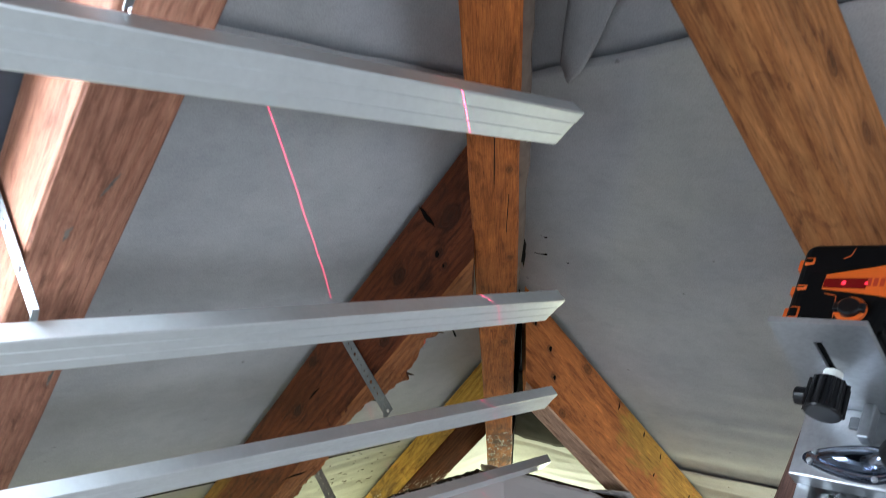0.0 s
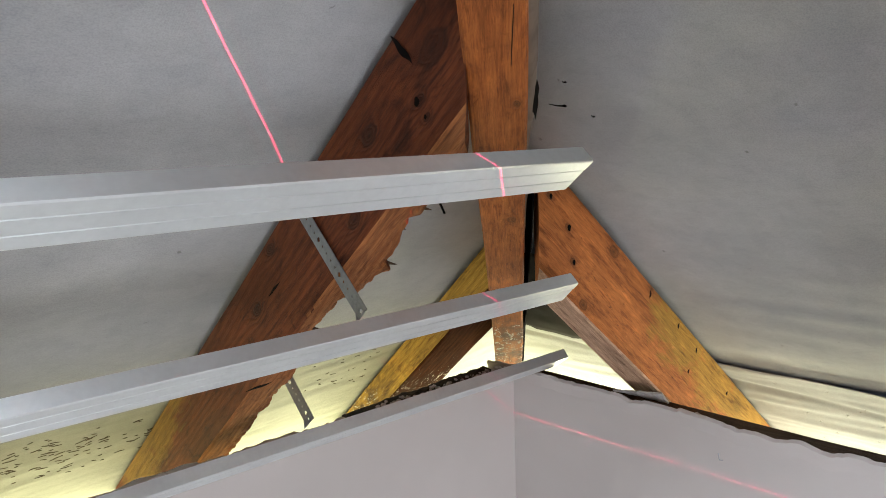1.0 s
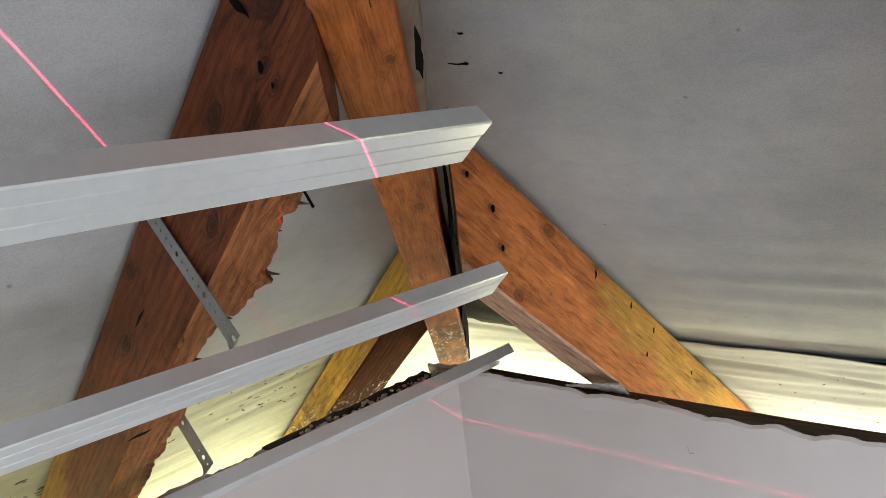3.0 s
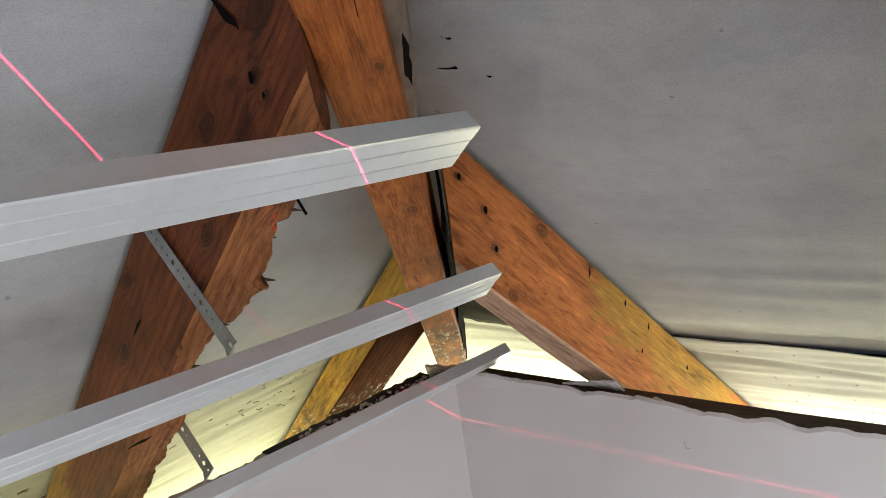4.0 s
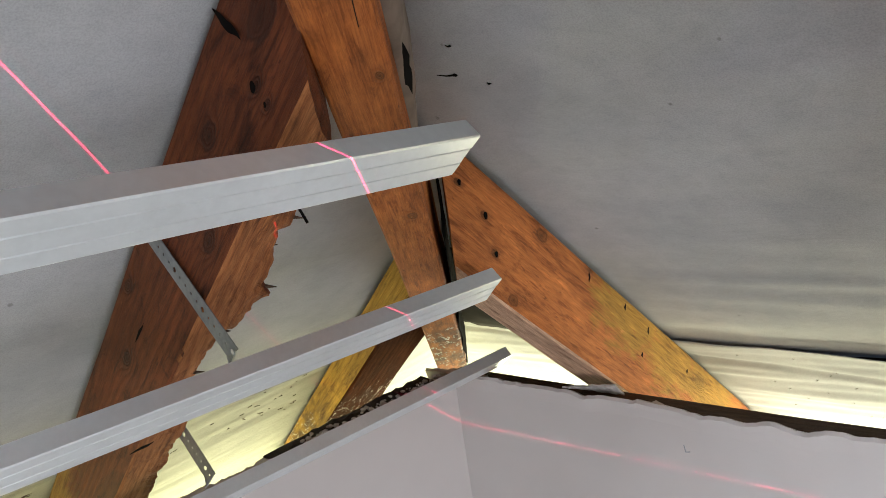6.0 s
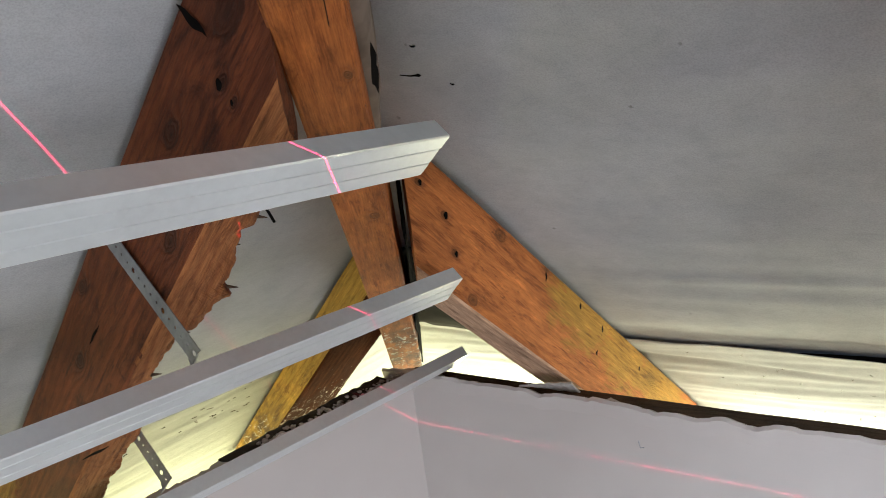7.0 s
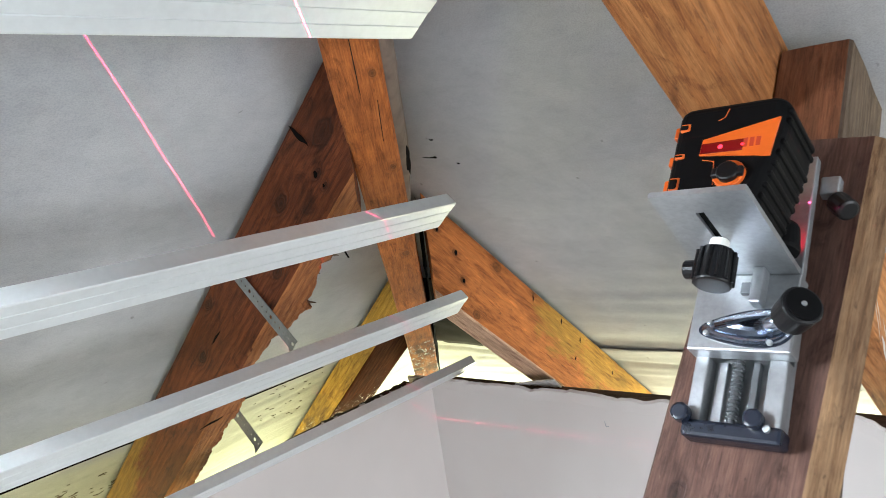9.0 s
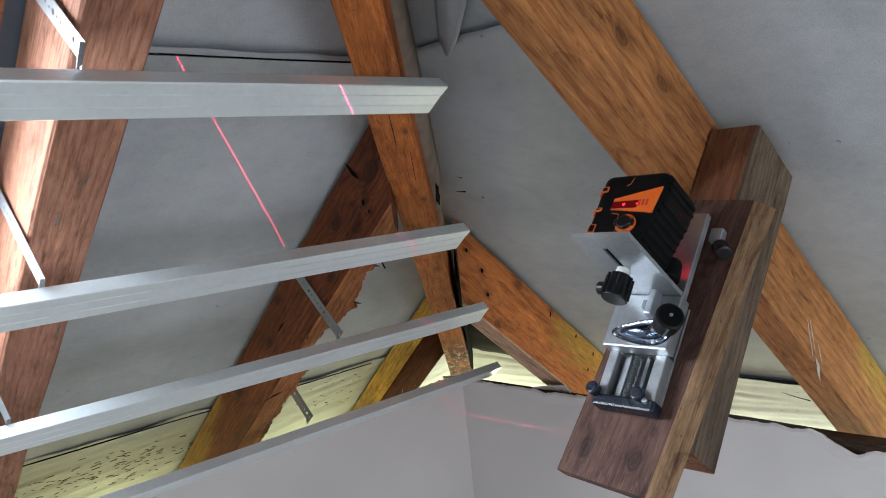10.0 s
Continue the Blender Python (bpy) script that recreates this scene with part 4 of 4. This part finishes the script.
fl = part("flashing", bm, M_FRAME, sky_win, "dark blue-grey flashing strip")
fl.modifiers.new("thickness", "SOLIDIFY").thickness = 0.002

# ---- loose underlay flap hanging beside the hip ----
bm = bmesh.new()
rows = []
for i in range(31):
    f = i / 30
    mid = 0.30 + 0.58 * f
    p = hip_point(mid, 0.0)
    wide = 0.16 * (1 - f) ** 0.75 + 0.012
    row = []
    for j in range(9):
        g = j / 8
        q = p + Vector((0.7071, -0.7071, 0)) * (0.060 + wide * g)
        drop_z = -0.030 - 0.050 * g * (1 - 0.4 * f) + 0.012 * noise.noise(Vector((f * 6, g * 2, 1)))
        row.append(bm.verts.new((q.x, q.y, p.z + drop_z - K * 0.7071 * (wide * g) * 0.3)))
    rows.append(row)
for a, b in zip(rows, rows[1:]):
    for k in range(8):
        bm.faces.new((a[k], a[k + 1], b[k + 1], b[k]))
flap = part("underlay_flap", bm, M_UNDER, smooth=True)
flap.modifiers.new("thickness", "SOLIDIFY").thickness = 0.0012
tagged(flap, "loose grey underlay flap hanging along the hip rafter", "underlay flap")

# ---- black sheet for the shade by the hip, rubble and dirt about the wall corner ----
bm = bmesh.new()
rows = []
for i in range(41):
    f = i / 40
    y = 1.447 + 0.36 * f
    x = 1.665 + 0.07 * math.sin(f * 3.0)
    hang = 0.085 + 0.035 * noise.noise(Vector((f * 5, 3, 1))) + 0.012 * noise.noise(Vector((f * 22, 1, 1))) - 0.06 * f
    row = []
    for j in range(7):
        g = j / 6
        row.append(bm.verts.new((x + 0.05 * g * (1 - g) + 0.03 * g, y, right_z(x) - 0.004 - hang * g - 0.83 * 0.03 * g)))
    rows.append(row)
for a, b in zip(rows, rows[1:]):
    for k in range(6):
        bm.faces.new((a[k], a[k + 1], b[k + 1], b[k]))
felt = part("void_shade_sheet", bm, M_VOID, smooth=True)
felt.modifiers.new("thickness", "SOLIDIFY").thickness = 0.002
tagged(felt, "black ragged sheet for the shade between hip and rafter", "roofing felt")

rnd = random.Random(7)


def crumbs(name, count, place, size, mat, label, category):
    bm = bmesh.new()
    for k in range(count):
        p = place()
        r = size * (0.4 + rnd.random())
        got = bmesh.ops.create_icosphere(bm, subdivisions=1, radius=r, matrix=Matrix.Translation(p))
        for v in got["verts"]:
            d = v.co - Vector(p)
            v.co = Vector(p) + d * (0.7 + 0.6 * rnd.random())
            v.co.z = p[2] + (v.co.z - p[2]) * 0.7
    return tagged(part(name, bm, mat), label, category, "", "stuff")


crumbs("mortar_rubble", 90, lambda: (1.30 + 0.34 * rnd.random() ** 0.7, 1.775 + 0.06 * rnd.random(), 0.922 + 0.012 * rnd.random()), 0.0026, M_CRUMB, "dark mortar crumbs on the wall top beside the hip", "rubble")
crumbs("plaster_rubble", 110, lambda: (1.22 + 0.43 * rnd.random(), 1.764 + 0.03 * rnd.random(), 0.938 + 0.012 * rnd.random()), 0.0055, M_LIP, "pale plaster lumps along the wall top", "rubble")


def flakes(name, count, spot, mat, label):
    """Thin dark slivers lying on the underlay."""
    bm = bmesh.new()
    for k in range(count):
        p, t, n, ln, wd = spot()
        p, t, n = Vector(p), Vector(t).normalized(), Vector(n)
        s = n.cross(t) * wd
        bend = n.cross(t) * ln * 0.25 * (rnd.random() - 0.5)
        a = [p - t * ln / 2, p + bend + s / 2, p + t * ln / 2, p + bend - s / 2]
        top = [bm.verts.new(q + n * 0.0015) for q in a]
        bm.faces.new(top)
    ob = part(name, bm, mat)
    ob.modifiers.new("thickness", "SOLIDIFY").thickness = 0.0012
    return tagged(ob, label, "dirt", "", "stuff")


def left_spot():
    x = min(max(rnd.gauss(0.62, 0.20), 0.28), 1.45)
    y = min(max(rnd.gauss(2.17, 0.045) + 0.05 * (x - 0.6), 2.07), 2.4)
    return (x, y, left_z(y) - 0.014), (1, 0.4 * (rnd.random() - 0.5), -0.35 * (rnd.random() - 0.5)), (0, -SIN, -COS), 0.008 + 0.022 * rnd.random() ** 2, 0.003


def left_spot_far():
    x = 0.95 + 0.55 * rnd.random()
    y = 1.98 + 0.25 * rnd.random()
    return (x, y, left_z(y) - 0.012), (1, rnd.random() - 0.5, 0), (0, -SIN, -COS), 0.005 + 0.012 * rnd.random() ** 2, 0.002


def right_spot():
    y = 0.3 + 1.0 * rnd.random()
    x = 1.97 + 0.28 * rnd.random()
    return (x, y, right_z(x) - 0.014), (0.3, rnd.random() - 0.3, 0), (-SIN, 0, -COS), 0.005 + 0.010 * rnd.random() ** 2, 0.0025


flakes("dirt_flakes_left", 170, left_spot, M_CRUMB, "dark dirt flakes caught on the lit eaves underlay")
flakes("dirt_flakes_corner", 70, left_spot_far, M_CRUMB, "small dark flakes on the underlay between rafters")
flakes("dirt_flakes_right", 40, right_spot, M_CRUMB, "sparse dark flakes on the lit eaves underlay")

# splinters, torn holes and marks on the right slope
def splinter(x, y, heading, ln, blob):
    a = Vector((x, y, right_z(x) - 0.001))
    d = Vector((heading[0], heading[1], -K * heading[0])).normalized()
    out = Vector((-SIN, 0, -COS))
    bits = [rod(0.0007, a - d * ln, a - d * ln * 0.45 + out * 0.002, 6, r2=0.0010), rod(0.0010, a - d * ln * 0.45 + out * 0.002, a + out * 0.001, 6, r2=0.0016)]
    end = bmesh.new()
    bmesh.ops.create_icosphere(end, subdivisions=2, radius=blob, matrix=Matrix.Translation(a + out * 0.001))
    for v in end.verts:
        r = v.co - a
        v.co = a + r * (0.75 + 0.5 * noise.noise(r * 400)) + d * 0.6 * r.dot(d)
    bits.append(end)
    ob = part("splinter", join(*bits), M_VOID)
    return tagged(ob, "dark splinter stuck in a small tear of the underlay", "splinter", "splinters")


splinter(1.212, 1.232, (0.15, -1), 0.030, 0.0030)
splinter(1.170, 1.196, (0.25, -1), 0.006, 0.0018)
splinter(1.235, 1.190, (0.4, -1), 0.005, 0.0013)
splinter(2.060, 0.765, (0.4, -1), 0.075, 0.0025)

# ---- marks on the timbers ----
def mark(owner, a, b, wid, out, mat=M_VOID, name="crack", label=""):
    """A dark lens-shaped split from a to b lying on a timber's face, out pointing off the face."""
    a, b, out = Vector(a), Vector(b), Vector(out)
    inv = owner.matrix_world.inverted()
    t = b - a
    s = out.cross(t).normalized()
    bm = bmesh.new()
    up, dn = [], []
    for k in range(9):
        f = k / 8
        h = wid * math.sin(math.pi * f) * (0.8 + 0.4 * rnd.random()) / 2 + 0.0004
        c = a + t * f + out * 0.0035 + s * wid * 0.4 * noise.noise(Vector((f * 3, a.x * 9, a.z * 9)))
        up.append(bm.verts.new(inv @ (c + s * h)))
        dn.append(bm.verts.new(inv @ (c - s * h)))
    for k in range(8):
        bm.faces.new((up[k], up[k + 1], dn[k + 1], dn[k]))
    return part(name, bm, mat, owner, label)


def hole(owner, p, r, out):
    """A dark knot hole on a timber's face."""
    p, out = Vector(p), Vector(out)
    inv = owner.matrix_world.inverted()
    q = out.to_track_quat("Z", "Y").to_matrix()
    bm = bmesh.new()
    bm.faces.new([bm.verts.new(inv @ (p + out * 0.0032 + q @ Vector((r * math.cos(a) * (1 + 0.15 * math.sin(3 * a + p.z * 9)), 1.3 * r * math.sin(a), 0)))) for a in [2 * math.pi * k / 18 for k in range(18)]])
    return part("knot_hole", bm, M_VOID, owner)


mark(LJ, (0.852, 1.230, 1.680), (0.852, 1.188, 1.640), 0.010, (-1, 0, 0))
hole(LJ, (0.852, 1.182, 1.593), 0.0050, (-1, 0, 0))
hole(LJ, (0.852, 1.166, 1.573), 0.0025, (-1, 0, 0))
for x, z, r in ((1.374, 1.365, 0.0050), (1.388, 1.295, 0.0042), (1.321, 1.430, 0.0040)):
    hole(RJ, (x, 1.358, z), r, (0, -1, 0))
for x, z, ln, w in ((1.425, 1.262, 0.095, 0.0035), (1.437, 1.262, 0.080, 0.0025), (1.455, 1.175, 0.055, 0.012), (1.470, 1.200, 0.050, 0.003)):
    mark(R2, (x, 0.500, z), (x + 0.016, 0.500, z - ln), w, (0, -1, 0), M_LIP, "plaster_drip", "dull white plaster drip")
mark(LJ, (0.852, 1.55, 1.315), (0.852, 1.59, 1.285), 0.004, (-1, 0, 0))
mark(LJ, (0.852, 1.60, 1.13), (0.852, 1.70, 1.09), 0.003, (-1, 0, 0))
for (x, z), ln in (((1.655, 1.200), 0.020), ((1.770, 1.105), 0.016), ((1.850, 1.030), 0.016), ((1.815, 0.985), 0.012), ((2.000, 0.885), 0.012)):
    mark(RJ, (x, 1.358, z), (x - ln * 0.25, 1.358, z - ln), 0.006, (0, -1, 0), name="nick")
mark(hip, hip_point(1.045, hip_off(1.045) - 0.050) + Vector((0, 0, -0.155)), hip_point(1.095, hip_off(1.095) - 0.050) + Vector((0, 0, -0.165)), 0.020, (0.35, -0.90, -0.25))


nail = part("nail", rod(0.0016, LJ.matrix_world.inverted() @ Vector((0.866, 1.172, 1.476)), LJ.matrix_world.inverted() @ Vector((0.870, 1.158, 1.447)), 8), M_VOID, LJ, "dark bent nail")

# black strip added for the shade in the gap along the hip
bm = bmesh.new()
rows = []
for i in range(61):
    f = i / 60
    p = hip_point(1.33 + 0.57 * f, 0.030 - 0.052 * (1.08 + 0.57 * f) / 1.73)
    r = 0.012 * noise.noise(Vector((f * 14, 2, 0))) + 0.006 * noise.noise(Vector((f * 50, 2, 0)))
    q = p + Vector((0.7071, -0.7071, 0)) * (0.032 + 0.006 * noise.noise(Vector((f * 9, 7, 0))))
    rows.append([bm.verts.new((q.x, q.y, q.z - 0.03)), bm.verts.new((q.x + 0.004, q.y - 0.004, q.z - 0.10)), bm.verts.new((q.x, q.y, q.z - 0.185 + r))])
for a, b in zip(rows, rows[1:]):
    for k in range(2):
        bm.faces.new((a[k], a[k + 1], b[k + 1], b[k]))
strip = part("gap_shade_strip", bm, M_VOID, smooth=True)
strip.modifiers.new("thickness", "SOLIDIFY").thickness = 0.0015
tagged(strip, "black strip for the shade along the hip rafter's side", "roofing felt")

# fold of underlay bunched along the hip's side, its shadow put into a brown colour, with a splinter standing off it
bm = bmesh.new()
rows = []
for i in range(61):
    f = i / 60
    p = hip_point(0.62 + 0.66 * f, hip_off(0.62 + 0.66 * f))
    r = 0.006 * noise.noise(Vector((f * 9, 5, 0))) + 0.003 * noise.noise(Vector((f * 40, 5, 0)))
    e = Vector((0.7071, -0.7071, 0))
    q = p + e * 0.036
    taper = min(1, f * 5, (1 - f) * 5)
    rows.append([bm.verts.new(q + Vector((0, 0, -0.135)) - e * 0.008), bm.verts.new(q + e * (0.012 + r) * taper + Vector((0, 0, -0.128))), bm.verts.new(q + e * (0.020 + r) * taper + Vector((0, 0, -0.105))), bm.verts.new(q + e * 0.022 * taper + Vector((0, 0, -0.040)))])
for a, b in zip(rows, rows[1:]):
    for k in range(3):
        bm.faces.new((a[k], a[k + 1], b[k + 1], b[k]))
fold = part("underlay_fold", bm, M_FOLD, smooth=True)
fold.modifiers.new("thickness", "SOLIDIFY").thickness = 0.0015
tagged(fold, "fold of underlay bunched along the hip rafter, browned for shadow", "roofing felt")

# dark brown sheet added for the shade behind the short rafter, above the lit eaves course
bm = bmesh.new()
grid = []
for i in range(25):
    f = i / 24
    x = 1.60 + (0.345 + 0.0) * f
    row = []
    for j in range(25):
        g = j / 24
        y = 1.45 + (x + 0.085 - 1.45) * g
        sag = 0.010 + 0.014 * f * math.sin(math.pi * g) + 0.004 * noise.noise(Vector((x * 25, y * 25, 4)))
        reach = f ** 6 * 0.012 * noise.noise(Vector((y * 18, 3, 8)))
        row.append(bm.verts.new((x + reach - sag * SIN, y, right_z(x + reach) - sag * COS)))
    grid.append(row)
for a, b_ in zip(grid, grid[1:]):
    for k in range(24):
        bm.faces.new((a[k], a[k + 1], b_[k + 1], b_[k]))
backing = part("shade_backing", bm, M_SHADE_CRACK, smooth=True)
backing.modifiers.new("thickness", "SOLIDIFY").thickness = 0.0015
tagged(backing, "dark brown sheet for the shade behind the short rafter", "roofing felt")

# a curled scrap of plaster under the rafter's foot
bm = bmesh.new()
rows = []
for i in range(15):
    f = i / 14
    rows.append([bm.verts.new((1.646 + 0.03 * g + 0.004 * noise.noise(Vector((f * 9, g, 0))), 1.45 - 0.13 * f, 0.945 + 0.022 * (1 - g) * (0.4 + f) + 0.004 * noise.noise(Vector((f * 20, g * 3, 1))))) for g in (0, 0.5, 1)])
for a, b in zip(rows, rows[1:]):
    for k in range(2):
        bm.faces.new((a[k], a[k + 1], b[k + 1], b[k]))
scrap = part("plaster_scrap", bm, M_LIP, smooth=False)
scrap.modifiers.new("thickness", "SOLIDIFY").thickness = 0.004
tagged(scrap, "curled pale plaster scrap on the wall top", "plaster scrap")

# a scuff on the right wall
sc = part("wall_scuff", join(rod(0.0010, (1.6412, 1.183, 0.876), (1.6410, 1.180, 0.862), 6), rod(0.0010, (1.6412, 1.180, 0.862), (1.6410, 1.172, 0.864), 6)), M_HANGER)
tagged(sc, "small grey scuff on the plaster wall", "scuff")

# small splits and a knot on the other rafters
for a, b, w in (((0.205, 1.015, 1.660), (0.216, 0.985, 1.684), 0.003), ((0.185, 1.070, 1.614), (0.188, 1.050, 1.630), 0.005), ((0.235, 1.300, 1.423), (0.236, 1.270, 1.448), 0.004)):
    mark(NEAR, a, b, w, (0, -SIN, -COS), M_CRUMB)
hole(LJ2, (1.545, 2.05, 0.93), 0.006, (-1, 0, 0))

# dark bark slivers standing off the torn edge of the waney rafter
for ys, ln, lean, wid in ((1.375, 0.020, -0.3, 0.004), (1.415, 0.012, 0.2, 0.003), (1.485, 0.026, -0.5, 0.006), (1.500, 0.015, 0.4, 0.004), (1.560, 0.014, -0.2, 0.004), (1.640, 0.018, 0.3, 0.003), (1.680, 0.022, 0.1, 0.003), (1.715, 0.016, -0.3, 0.003)):
    inv = LJ.matrix_world.inverted()
    root = Vector((0.930 - max(0.0, bark_edge((ys - 1.097) / COS)), ys - 0.160 * SIN, left_z(ys) - 0.160 * COS))
    tip = root + Vector((ln, lean * ln, -0.3 * ln))
    part("bark_sliver", rod(wid, inv @ root, inv @ tip, 6, r2=0.0006), M_DARKWOOD, LJ, "dark torn bark sliver")

# drying cracks along the hip's lower face
down = -(hip.matrix_world.to_3x3() @ Vector((0, 0, 1)))
for l0, l1, y, w in ((0.99, 1.22, 0.036, 0.0007), (1.18, 1.30, 0.016, 0.0005), (1.52, 1.58, 0.030, 0.0008)):
    mark(hip, hip.matrix_world @ Vector((l0, y, -0.1725)), hip.matrix_world @ Vector((l1, y + 0.004, -0.1725)), w, down, M_SHADE_CRACK)

# dark mortar bed heaped on the wall top towards the corner
bm = bmesh.new()
rows = []
for i in range(61):
    f = i / 60
    x = 1.16 + 0.47 * f
    h = 0.012 + 0.014 * f + 0.006 * noise.noise(Vector((x * 14, 1, 0))) + 0.006 * noise.noise(Vector((x * 45, 3, 0)))
    h *= min(1, f * 6 + 0.1, (1 - f) * 12 + 0.1)
    rows.append([bm.verts.new((x + 0.004 * noise.noise(Vector((x * 60, g * 5, 2))), 1.772 + 0.075 * g, 0.925 + h * math.sin(math.pi * (0.12 + 0.80 * g)) * (1 + 0.35 * noise.noise(Vector((x * 40, g * 6, 4)))))) for g in (0, 0.2, 0.4, 0.6, 0.8, 1)])
for a, b in zip(rows, rows[1:]):
    for k in range(5):
        bm.faces.new((a[k], a[k + 1], b[k + 1], b[k]))
bed = part("mortar_bed", bm, M_DARKWOOD)
bed.data.materials[0] = plain("damp_dark_mortar", (0.035, 0.026, 0.022), 0.9, 0, 0.5, 60, 0.002)
bed.modifiers.new("thickness", "SOLIDIFY").thickness = 0.004
tagged(bed, "dark crumbly mortar heaped along the wall top", "mortar")
